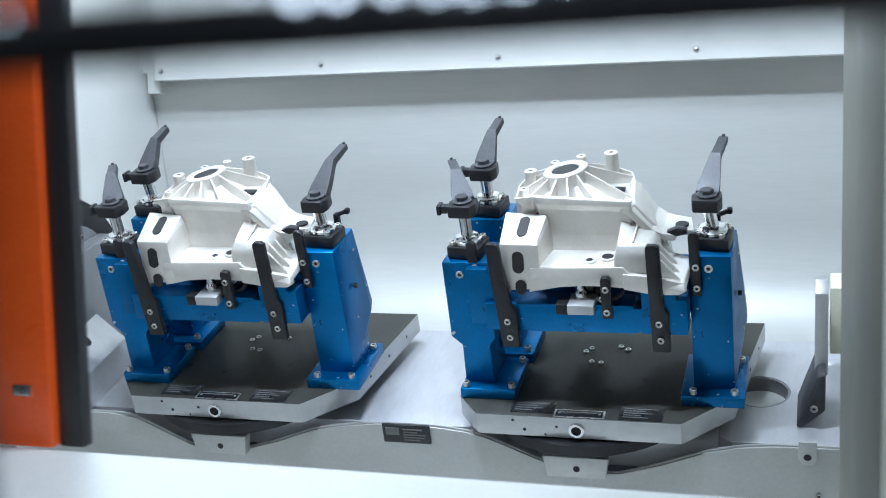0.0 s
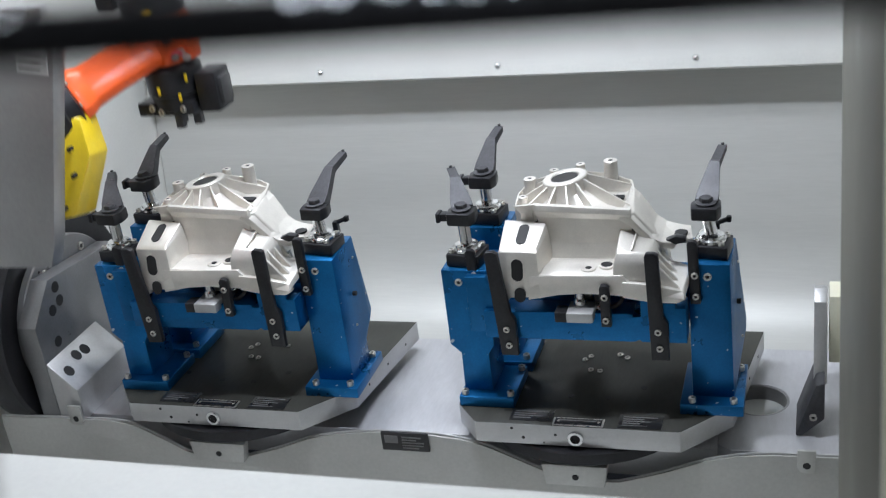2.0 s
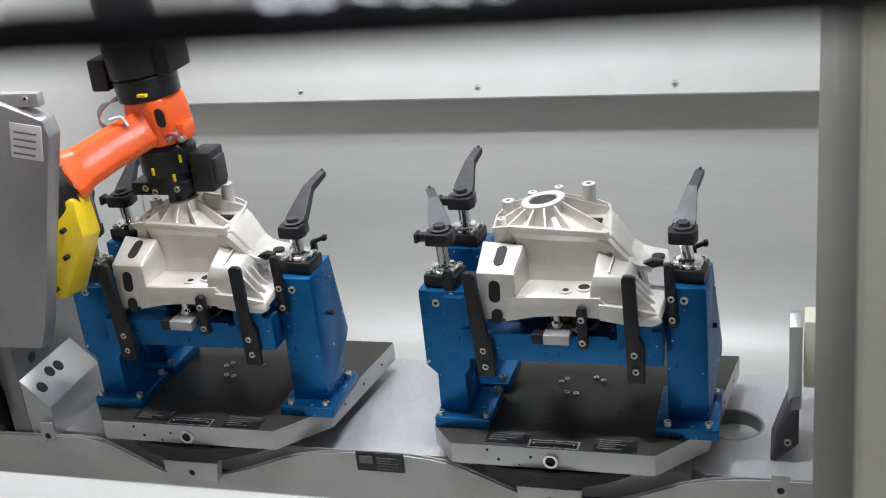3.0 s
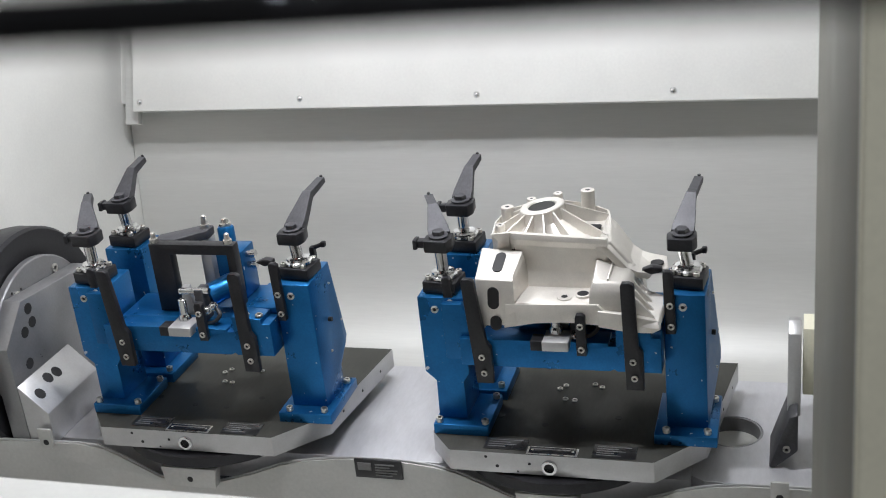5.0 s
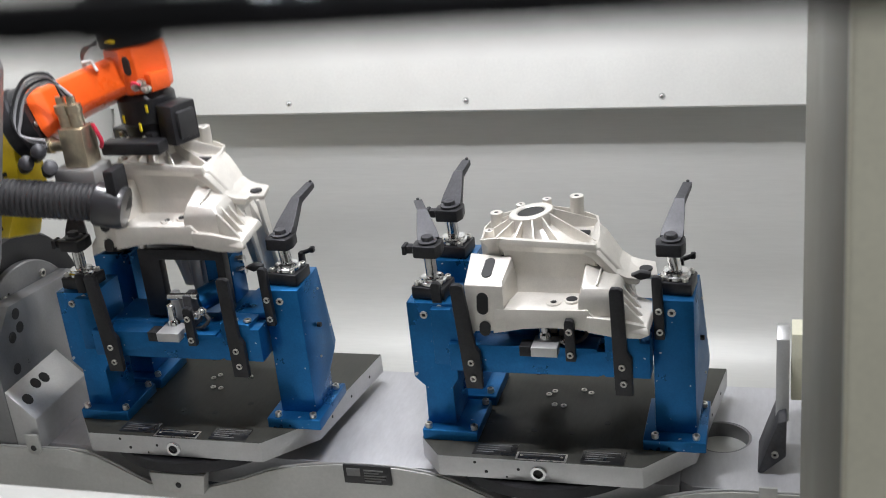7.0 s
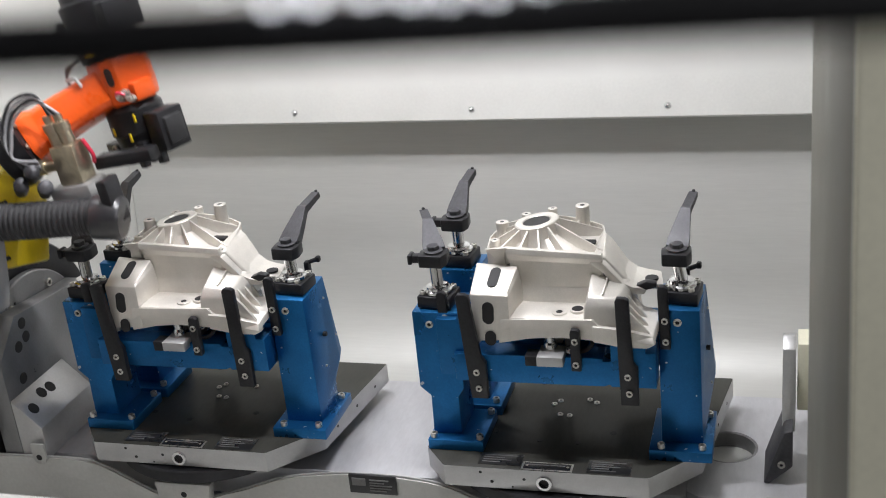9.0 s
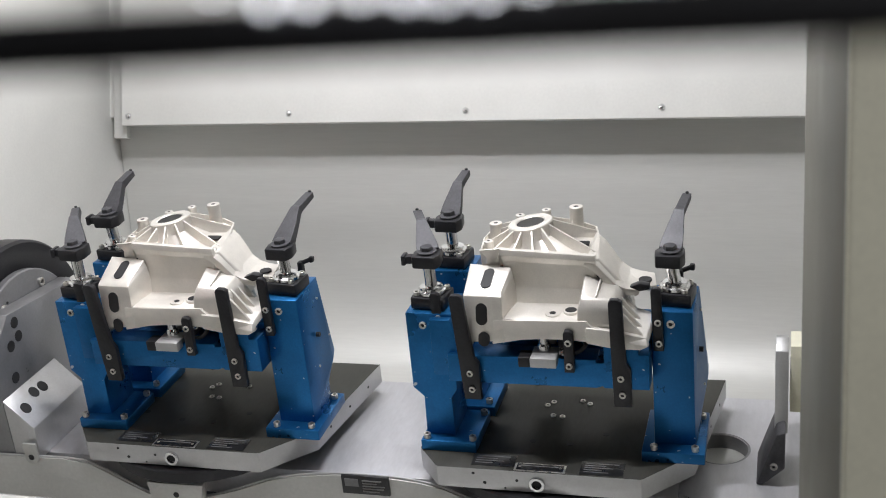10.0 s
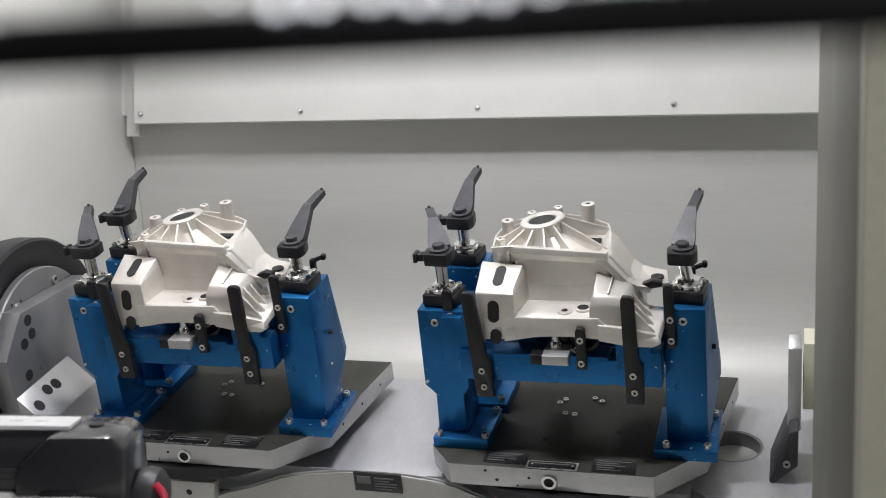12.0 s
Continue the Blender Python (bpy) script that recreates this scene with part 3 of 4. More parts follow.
    # clamps
    clamp(f, (-203, 118, 306), (-206, 121, 409), (-249, 222, 450))
    clamp(f, (-195, 256, 331), (-195, 248, 431), (-178, 343, 490))
    clamp(f, (246, 138, 318), (237, 148, 408), (258, 281, 465), False)
    kb = box(244, 255, 196, 212, 322, 350, 3)
    cyl((250, 204, 346), (270, 210, 352), 4.5, 12, 1, kb)
    box(266, 276, 204, 217, 346, 358, 3, kb)
    part("hand_lever", kb, BLACK, f, "small black lever")
    part("side_finger", prism([(168, 354), (186, 362), (204, 359), (204, 351), (186, 346)], "y", 108, 124, 2), BLACK, f, "black feeler finger")
    return f


# ---- castings ----


BOSSES = ((-94, 215, 433, 12, 42), (-100, 174, 413, 9, 24), (-56, 259, 433, 9, 30), (-6, 268, 441, 9, 34), (55, 248, 455, 13, 56))


def casting(m):
    """A light alloy gearbox housing: ribbed dome with a ring, two front boxes, shelf, skirt and side flange."""
    k = thing("gearbox_casting", "raw cast aluminium gearbox housing with ribbed dome and bores", "casting", m, "castings on the fixtures")
    def add(name, bm, label=""):
        return part(name, bm, CAST, k, label)
    # front boxes
    lo = [(-118, 48, 264), (-52, 47, 268), (-34, 118, 300), (-128, 124, 300)]
    md = [(-126, 58, 352), (-53, 50, 354), (-44, 116, 372), (-130, 128, 372)]
    hi = [(-125, 66, 357), (-57, 58, 359), (-47, 114, 386), (-126, 128, 386)]
    add("front_box", loft([lo, md, hi], bevel=4), "cast box with slotted bores")
    lo = [(78, 48, 276), (148, 58, 284), (164, 140, 300), (78, 130, 300)]
    md = [(82, 51, 334), (150, 64, 330), (160, 146, 340), (82, 128, 346)]
    hi = [(88, 62, 352), (140, 76, 346), (152, 147, 356), (88, 126, 378)]
    add("front_box", loft([lo, md, hi], bevel=5), "cast box with rounded edges")
    add("top_seam", loft([[(112, 72, 350), (115, 72, 350), (119, 124, 366), (116, 124, 366)], [(112, 72, 353.5), (115, 72, 353.5), (119, 124, 370.5), (116, 124, 370.5)]], bevel=0.5), "low cast seam")
    # skirt with an arched lower edge, and the shelf
    arch = [(-76, 261), (-50, 266), (-20, 272), (20, 275), (60, 275), (100, 272), (140, 268)]
    add("skirt", prism([(-70, 310), (96, 313)] + arch[::-1], "y", 48, 56, 1.5), "arched front skirt")
    add("skirt", prism([(97, 302), (140, 298), (204, 286), (207, 270), (192, 262), (150, 262), (97, 271)], "y", 44, 55, 2), "front flange below the ribs")
    add("shelf", prism([(50, 300), (50, 312), (112, 318), (116, 306)], "x", -66, 100, 1.5), "flat cast shelf")
    add("web_wall", loft([[(-56, 106, 308), (96, 106, 310), (96, 114, 310), (-56, 114, 308)], [(-58, 117, 345), (100, 117, 345), (100, 124, 345), (-58, 124, 345)], [(-62, 117, 396), (108, 117, 390), (108, 124, 390), (-62, 124, 396)], [(-66, 111, 410), (109, 110, 402), (109, 122, 402), (-66, 124, 410)],
          [(-69, 113, 421), (108, 111, 412), (108, 121, 412), (-69, 124, 421)]], bevel=0.8), "upright cast wall")
    add("flap", loft([[(-96, 124, 384), (-70, 124, 384), (-70, 130, 384), (-96, 130, 384)], [(-93, 122, 400), (-72, 122, 400), (-72, 128, 400), (-93, 128, 400)],
          [(-106, 118, 416), (-64, 108, 424), (-64, 114, 424), (-106, 124, 416)]], bevel=1), "small upright flap")
    # dome: from the ring down to the flange outline, then the body below
    c = Vector((-25, 206, 0))
    n = 40
    outline = [(-112, 152, 404), (-69, 124, 414), (20, 121, 408), (104, 119, 405), (108, 160, 404), (102, 220, 410), (92, 258, 414), (55, 270, 420), (0, 284, 422), (-60, 280, 420), (-104, 246, 416), (-116, 200, 410)]

    def rim(a):
        best = None
        d = Vector((math.cos(a), math.sin(a), 0))
        for i in range(len(outline)):
            p, q = Vector(outline[i]), Vector(outline[(i + 1) % len(outline)])
            e = q - p
            den = d.x * e.y - d.y * e.x
            if abs(den) < 1e-6:
                continue
            w = p - c
            s = (w.x * e.y - w.y * e.x) / den
            u = (w.x * d.y - w.y * d.x) / den
            if s > 0 and -1e-6 <= u <= 1 + 1e-6:
                best = p + e * u
        return best
    rims = [rim(2 * math.pi * (i + 0.5) / n) for i in range(n)]

    def ringpts(f, z, fz=0.0):
        return [Vector((c.x + (p.x - c.x) * f, c.y + (p.y - c.y) * f, z + (p.z - 410) * fz)) for p in rims]

    def circ(r, z):
        return [Vector((c.x + r * math.cos(2 * math.pi * (i + 0.5) / n), c.y + r * math.sin(2 * math.pi * (i + 0.5) / n), z + 0.14 * r * math.cos(2 * math.pi * (i + 0.5) / n))) for i in range(n)]
    add("dome", loft([circ(26, 380), circ(26, 438), circ(28, 440), circ(40, 440), circ(42, 438), circ(42, 430), circ(45, 414), ringpts(0.62, 401, 0.4), ringpts(0.90, 398, 0.8), ringpts(0.955, 400, 1.0), ringpts(0.97, 408, 1.0), ringpts(1.0, 408, 1.0),
          ringpts(1.0, 398, 1.0), ringpts(0.99, 380, 0.5), ringpts(1.02, 300, 0.0), ringpts(0.95, 300, 0.0)], caps=False), "ribbed dome with a raised ring")
    for q in range(n // 3):
        p = rims[q * 3 + 1]
        d = Vector((p.x - c.x, p.y - c.y, 0)).normalized()
        s = Vector((-d.y, d.x, 0)) * 1.7
        a, b_ = c + d * 41, Vector((p.x, p.y, 0)) - d * 3
        up = lambda z: Vector((0, 0, z))
        add("rib", loft([[a + s + up(394), a - s + up(394), b_ - s + up(394), b_ + s + up(394)], [a + s + up(436 + 5.6 * d.x), a - s + up(436 + 5.6 * d.x), b_ - s + up(p.z), b_ + s + up(p.z)]], bevel=0.5), "thin cast rib")
    for x, y, z, r, h in BOSSES:
        bs = add("boss", pipe((x, y, z - h), (0, 0, 1), r, r * 0.36, h, 22), "round cast boss")
        part("bore", cyl((x, y, z - 1.6), (x, y, z - 0.4), r * 0.37, 14, 0.1), HOLE, bs)
    # flank, ear flange with ribs, and rear lug
    add("flank", loft([[(108, 118, 300), (158, 132, 300), (150, 230, 300), (100, 240, 300)], [(106, 118, 352), (154, 136, 350), (130, 220, 356), (100, 236, 352)], [(102, 120, 403), (112, 136, 399), (104, 206, 406), (92, 232, 408)]], bevel=3), "sloping cast flank")
    add("ear", loft([[(136, 52, 276), (206, 34, 274), (214, 120, 290), (150, 140, 300)], [(138, 60, 286), (202, 44, 286), (210, 116, 302), (152, 136, 312)]], bevel=2), "cast ear flange")
    for i in range(4):
        y0 = 62 + i * 22
        add("rib", loft([[(146, y0, 286), (202, y0 - 12, 282), (202, y0 - 6, 282), (146, y0 + 6, 286)], [(148, y0, 336 + i * 4), (168, y0 - 4, 318), (168, y0 + 2, 318), (148, y0 + 6, 336 + i * 4)]], bevel=0.8), "thin cast rib")
    add("rear_lug", loft([[(150, 134, 334), (212, 150, 330), (204, 200, 334), (140, 206, 342)], [(150, 134, 344), (212, 150, 340), (204, 200, 344), (140, 206, 352)]], bevel=2), "flat cast lug")
    add("lower_lug", loft([[(-150, 70, 236), (-116, 64, 250), (-116, 80, 250), (-150, 86, 236)], [(-146, 70, 262), (-116, 64, 300), (-116, 80, 300), (-146, 86, 262)]], bevel=3), "cast lug")
    add("pad", pipe((34, 74, 312), (0, 0, 1), 14, 6, 4, 24), "machined pad")
    add("pad", pipe((66, 82, 313), (0, 0, 1), 14, 10, 6, 24), "machined pad")
    # bell at the back with two legs that reach down behind the fixture's bridge
    add("bell", prism([(-126, 205), (-104, 170), (-82, 130), (-71, 80), (0, 80), (-6, 130), (-14, 172), (92, 176), (104, 130), (117, 80), (184, 82), (166, 150), (140, 230), (112, 290), (60, 335), (48, 392), (-58, 392), (-104, 330), (-122, 270)], "y", 272, 292, 2), "cast bell wall with two long legs")
    for x0, x1, z0 in ((-64, -56, 96), (-18, -10, 96), (122, 129, 98), (160, 167, 110)):
        add("rib", loft([[(x0, 262, z0 + 40), (x1, 262, z0 + 40), (x1 + 3, 273, z0), (x0 - 3, 273, z0)], [(x0 - 18, 250, 290), (x1 - 18, 250, 290), (x1 - 15, 273, 290), (x0 - 21, 273, 290)]], bevel=1), "thin cast rib")
    # saddle falling from the dome to the side flange
    rings = []
    for x, z, y0, y1 in ((94, 405, 113, 236), (112, 392, 113, 230), (128, 372, 116, 224), (142, 355, 118, 216), (160, 345, 122, 210), (186, 340, 128, 204)):
        rings.append([(x, y0, z), (x, y1, z + 4), (x - 7, y1, z - 8), (x - 7, y0, z - 12)])
    add("saddle", loft(rings, bevel=1.5), "smooth cast saddle")
    # slots and bores
    part("slot", slot_ring((-86, 92, 372.5), (0.06, 1, 0.42), (1, -0.06, 0.02), 24, 10), HOLE, k, "dark slotted bore")
    part("slot", slot_ring((-92, 50.5, 320), (0.02, 0.11, 1), (1, -0.08, 0), 21, 11), HOLE, k, "dark slotted bore")
    part("slot", slot_ring((-90, 46.0, 272), (0.02, 0.11, 1), (1, -0.08, 0), 14, 10.5), HOLE, k, "dark notch")
    part("bore", cyl((66, 82, 316), (66, 82, 319.6), 10.5, 22, 0.2), HOLE, k)
    part("bore", cyl((34, 74, 314), (34, 74, 316.6), 6, 6, 0.2), HOLE, k)
    # near-black disc just below the ring's top paints the shade of its bore
    part("bore", cyl((-25, 206, 426), (-26.6, 206, 437.2), 26.1, 32, 0.2), HOLE, k, "dark disc painting the shade inside the ring bore")
    part("bore", box(56, 86, 186, 204, 398, 404, 2), HOLE, k)
    part("flank_bore", cyl((190, 165, 343), (190, 165, 346.4), 12, 22, 0.2), HOLE, k)
    return k

# ---- loading robot ----
GRIP = TABLE_L @ Matrix.Translation((-0.025, 0.206, 0.440))


def robot_arm():
    """Origin at the gripped ring; z along the tool."""
    r = thing("loading_robot", "orange and yellow loading robot with black gripper unit and hoses", "robot", GRIP)
    # lower gripper unit
    g = part("gripper", turned((-12, 0, 26), (-0.02, 0, 1), [(0, 40), (4, 50), (34, 54), (38, 58), (86, 58), (92, 52), (98, 48)], 36), BLACK, r, "black gripper drive")
    part("gripper_plate", box(-86, 40, -44, 44, 20, 48, 4), BLACK, r, "black mounting plate")
    for a in (20, 140, 260):
        q = Vector((24 * math.cos(radians(a)) - 4, 20 * math.sin(radians(a)), 0))
        part("jaw", box(q.x - 9, q.x + 9, q.y - 8, q.y + 8, -12, 26, 2.5), ARM, g, "dark gripper jaw")
    part("valve_unit", box(46, 92, -30, 34, 22, 104, 4), BLACK, r, "black valve unit")
    part("valve_cap", box(52, 100, -20, 24, 34, 90, 4), RUBBER, r)
    for p_ in ((-20, -56, 76), (22, -52, 62), (36, -40, 98)):
        part("marker", box(p_[0] - 3, p_[0] + 3, p_[1] - 4, p_[1], p_[2] - 8, p_[2] + 8, 1), YELLOW, g, "yellow marker")
    for p_ in ((-50, -46, 38), (-30, -46, 30), (20, -46, 36)):
        screw(r, p_, (0, -1, 0), 6.5, 6)
    # orange wrist
    def boxed(p, d, a, c, k=0.62):
        """Chamfered rectangle round p, square to d."""
        d = Vector(d).normalized()
        u = d.cross(Vector((0.2, 1, 0.1))).normalized()
        v = d.cross(u)
        return [Vector(p) + u * x * a + v * y * c for x, y in ((1, k), (k, 1), (-k, 1), (-1, k), (-1, -k), (-k, -1), (k, -1), (1, -k))]
    wd = Vector((-0.08, 0, 1))
    w = loft([boxed(Vector((-14, 0, 122)) + wd * h, wd, a, c) for h, a, c in ((0, 46, 46), (5, 52, 52), (40, 55, 54), (72, 54, 54), (92, 50, 52), (97, 46, 48))], bevel=3)
    ad = Vector((-0.66, -0.70, -0.36))
    loft([boxed(p_, ad, q, q * 0.94, 0.7) for p_, q in (((0, 0, 170), 38), ((-40, -40, 154), 40), ((-90, -92, 132), 41), ((-128, -134, 112), 43), ((-140, -147, 105), 50), ((-150, -158, 99), 52))], w, bevel=3)
    part("wrist", w, ORANGE, r, "orange painted robot wrist")
    part("wrist_hole", slot_ring((18, -55.5, 186), (-0.1, 0, 1), (1, 0, 0), 19, 10), HOLE, r, "dark oval opening in the wrist")
    part("wrist_lug", box(16, 50, -30, 20, 128, 166, 6), ORANGE, r)
    for p_ in ((26, -44, 142), (38, -40, 150), (46, -36, 138)):
        part("connector", turned(p_, (0.3, -0.9, 0.2), [(0, 8), (10, 8), (10, 5), (18, 5), (19, 3)], 12), SCREW, r, "small bright connector")
    part("red_tube", tube([(24, -58, 146), (36, -62, 156), (48, -54, 150)], 3), REDTUBE, r, "short red tube")
    for a_, b_ in (((-70, -92, 196), (-46, -88, 200)), ((-46, -88, 200), (-38, -84, 180))):
        part("edge_mark", tube([a_, b_], 3.5, 8), LABEL, r, "white edge mark")
    part("edge_mark", box(-34, -28, -72, -66, 116, 134, 1), LABEL, r)
    # upper unit
    u = turned((-26, 0, 214), (-0.12, 0, 1), [(0, 52), (4, 62), (44, 64), (48, 60), (52, 66), (118, 66), (124, 58), (240, 56)], 36)
    part("upper_drive", u, BLACK, r, "black upper drive unit")
    part("upper_block", box(-130, -92, -40, 40, 236, 300, 5), BLACK, r)
    part("upper_block", box(20, 52, -44, 44, 268, 330, 5), BLACK, r)
    part("marker", box(-14, 6, -72, -62, 232, 238, 1), YELLOW, r, "yellow marker")
    for k in range(3):
        part("cable", tube([(-70, -50, 222 + k * 4), (-104, -60, 214 - k * 5), (-112, -62, 190 - k * 6), (-90, -64, 168 - k * 4)], 2.2), CLEARTUBE, r, "thin grey cable")
    # joint ring and yellow forearm
    ax = Vector((-0.66, -0.66, -0.30)).normalized()
    j0 = Vector((-150, -158, 99))
    j = turned(j0, ax, [(0, 56), (4, 68), (30, 70), (34, 74), (58, 74), (62, 66)], 40)
    part("joint", j, BLACK, r, "black joint ring")
    for k in range(8):
        a = 2 * math.pi * k / 8
        q = ring_at(j0, ax, 62, 8)[k]
        screw(r, q, -ax, 5, 4)
    f0 = j0 + ax * 60
    yb = turned(f0, ax, [(0, 60), (6, 78), (40, 82), (70, 70)], 36)
    loft([[(-213, -260, 112), (-104, -215, 78), (-92, -230, 6), (-146, -250, -112), (-250, -250, -130), (-300, -300, -20)],
          [(-213, -180, 118), (-112, -150, 84), (-96, -160, -6), (-152, -170, -132), (-260, -170, -150), (-300, -200, -20)]], yb, bevel=6)
    fore = part("forearm", yb, YELLOW, r, "yellow painted robot forearm")
    for p_ in ((-126, -232, 24), (-128, -238, -28), (-160, -250, -92)):
        part("bore", cyl(p_, Vector(p_) + Vector((0, -12, 0)), 5, 12, 0.5), HOLE, fore)
    part("air_tube", tube([(-230, -170, 110), (-190, -160, 122), (-150, -140, 132), (-110, -120, 150), (-66, -92, 162)], 5), BLUETUBE, r, "blue air tube with ties")
    part("air_tube", tube([(-215, -195, 100), (-168, -210, 78), (-130, -222, 30), (-112, -214, -12)], 4), BLUETUBE, fore, "blue air tube")
    return r, fore


def valve_box(parent):
    b = part("valve_box", prism([(-440, -200), (-188, -196), (-168, -150), (-58, 232), (-64, 262), (-158, 300), (-440, 300)], "y", -306, -266, 4), mat("grey_sheet_box", (0.36, 0.36, 0.36), 0.42, 0.6, grain=120, vary=0.05, bump=0.03), parent, "grey sheet metal box with a white label")
    s = part("label_sheet", prism([(-130, 262), (-68, 252), (-80, 188), (-142, 198)], "y", -309, -306.2, 0.2), LABEL, b, "white label with grey print")
    for k in range(4):
        x0, z0 = -124 - k * 4, 246 - k * 13
        part("print_bar", prism([(x0, z0), (x0 + 44, z0 - 7), (x0 + 43, z0 - 10), (x0 - 1, z0 - 3)], "y", -309.8, -308.6, 0.1), PRINT, s)
    part("box_hinge", box(-156, -74, -290, -270, 282, 308, 3), EDGE, b, "small steel hinge")
    screw(b, (-98, -290, 298), (0, -1, 0.2), 6, 4)
    return b


def hose_pack(parent):
    h = part("hose_pack", box(-126, -74, -150, -100, 30, 108, 3), BRASS, parent, "brass coloured valve block with hoses")
    for x in (-116, -92):
        part("valve_stem", turned((x, -126, 108), (-0.1, 0, 1), [(0, 14), (26, 14), (28, 16), (44, 16), (46, 9), (60, 9)], 18), BRASS, h, "brass valve stem")
    part("valve_foot", box(-150, -60, -160, -90, -4, 29, 4), EDGE, h, "bright bracket")
    part("cross_plate", box(-66, 62, -110, -70, 40, 66, 4), BLACK, h, "black cross plate")
    part("side_valve", turned((-126, -130, 70), (-1, 0, 0), [(0, 12), (30, 12), (30, 16), (52, 16), (54, 8)], 16), BRASS, h)
    # corrugated hose as separate rings on one tube
    a, b_ = Vector((-300, -236, 6)), Vector((-30, -176, -34))
    d = b_ - a
    prof = []
    for i in range(26):
        s = i / 26 * d.length
        prof += [(s, 34), (s + 3, 37), (s + 6, 37), (s + 9, 34)]
    part("corrugated_hose", turned(a, d, prof, 28), RUBBER, h, "black corrugated hose")
    part("hose_elbow", turned(b_ - d.normalized() * 30, d + Vector((0, 0, -30)), [(0, 36), (8, 44), (56, 44), (64, 40), (66, 30)], 28), GLOSS, h, "black hose socket")
    part("hose_clip", box(-16, 6, -200, -150, -50, 40, 4), BLACK, h)
    for k in range(4):
        part("air_tube", tube([(-112 + k * 7, -130, 168), (-130, -134, 214 - k * 5), (-176, -150, 208 - k * 10), (-204 + k * 5, -168, 150 - k * 6), (-190, -176, 104), (-150, -160, 74 + k * 5)], 3.4), CLEARTUBE if k % 2 else RUBBER, h, "bent air tube")
    for p_, m_ in (((-170, -170, 60), BLACK), ((-196, -180, 40), BLACK), ((-160, -160, 24), ARM)):
        part("connector", turned(p_, (0.5, -0.5, 0.4), [(0, 12), (20, 12), (22, 15), (40, 15), (44, 8)], 14), m_, h)
    part("red_tube", tube([(-66, -120, 110), (-56, -116, 76), (-62, -112, 60)], 4), REDTUBE, h, "red air tube")
    return h


def arm_cover():
    """Black robot arm cover with a lettered strip; origin at the strip's end, x along the arm, z up."""
    c = thing("robot_harness", "glossy black robot harness cover with white strip and hoses", "robot harness")
    # body: rounded long box with rails
    part("body", prism([(-24, -20), (-10, 4), (60, 6), (86, -10), (96, -70), (80, -150), (-10, -150), (-24, -70)], "x", -330, 10, 7), GLOSS, c, "glossy black cover")
    part("rear_housing", box(-560, -30, 30, 120, -230, -30, 14), RUBBER, c, "black housing")
    part("side_channel", box(-560, -70, -30, 28, -215, -152, 8), GLOSS, c, "black cable channel")
    for z, y in ((-20, -22), (-46, -28), (-78, -30)):
        part("rail", box(-326, -10, y, y + 14, z - 8, z + 6, 4), RUBBER, c, "black rail")
    part("strip", box(-314, 0, -14, 34, 4, 10, 1.5), LABEL, c, "white strip with worn grey print")
    for k in range(9):
        part("print_bar", box(-290 + k * 30, -274 + k * 30, 7, 10, 9.6, 10.2, 0.1), FAINT, c)
    e = prism([(-60, -170), (-60, -40), (-18, 4), (60, 6), (74, -8), (78, -80), (66, -170)], "y", -44, 60, 12)
    part("end_block", e, GLOSS, c, "moulded black end block")
    part("end_rib", box(-30, 20, -50, -30, -150, -60, 8), GLOSS, c)
    part("bore", cyl((26, 8, 5), (26, 8, 7.5), 9, 18, 0.5), HOLE, c)
    part("end_cap", turned((76, 6, -88), (1, 0, -0.1), [(0, 40), (10, 44), (24, 42), (34, 30), (36, 10)], 24), RUBBER, c, "black end cap")
    part("red_tube", tube([(104, -20, -60), (116, -24, -74), (114, -26, -100), (108, -22, -110)], 5), REDTUBE, c, "red air tube")
    part("cable", tube([(-20, -40, -150), (0, -52, -120), (10, -50, -112)], 3), CLEARTUBE, c, "thin cable")
    part("cable", tube([(-36, -40, -150), (-10, -54, -136), (40, -50, -128), (80, -44, -116)], 6), RUBBER, c, "black cable")
    # round tube and collar at the other end
    part("arm_tube", turned((-330, 50, -30), (-1, 0, 0.02), [(0, 58), (10, 64), (60, 62), (110, 56), (190, 52), (230, 50)], 32), GLOSS, c, "glossy black arm tube")
    part("collar", turned((-548, 50, -26), (-1, 0, 0.02), [(0, 56), (4, 62), (16, 62), (18, 56), (40, 54), (44, 60), (52, 60), (54, 50)], 32), RUBBER, c, "black collar")
    part("clamp_lug", box(-560, -540, -20, 30, 0, 18, 4), BLACK, c)
    for k in range(4):
        part("cable", tube([(-590, 10 + k * 12, -40 - k * 10), (-640, 8 + k * 12, -30 - k * 10), (-700, 0 + k * 12, -60 - k * 10), (-760, -10 + k * 12, -120)], 7), RUBBER if k else BLUETUBE, c, "bundled cable")
    part("side_hose", turned((-420, -40, -150), (1, 0, -0.02), [(0, 40), (200, 40), (330, 40)], 24), RUBBER, c, "black hose")
    return c

# ---- putting the place together ----
cabin()
door = sliding_door()
guard_frame()
tilting_table()
right_pallet = pallet(TABLE_R)
left_pallet = copy_thing(right_pallet, TABLE_L)
right_fixture = fixture(TABLE_R)
left_fixture = copy_thing(right_fixture, TABLE_L)
right_casting = casting(TABLE_R)
old_casting = copy_thing(right_casting, TABLE_L)
new_casting = copy_thing(right_casting, TABLE_L)
robot, robot_forearm = robot_arm()
robot_box = valve_box(robot)
robot_hoses = hose_pack(robot)
cover = arm_cover()

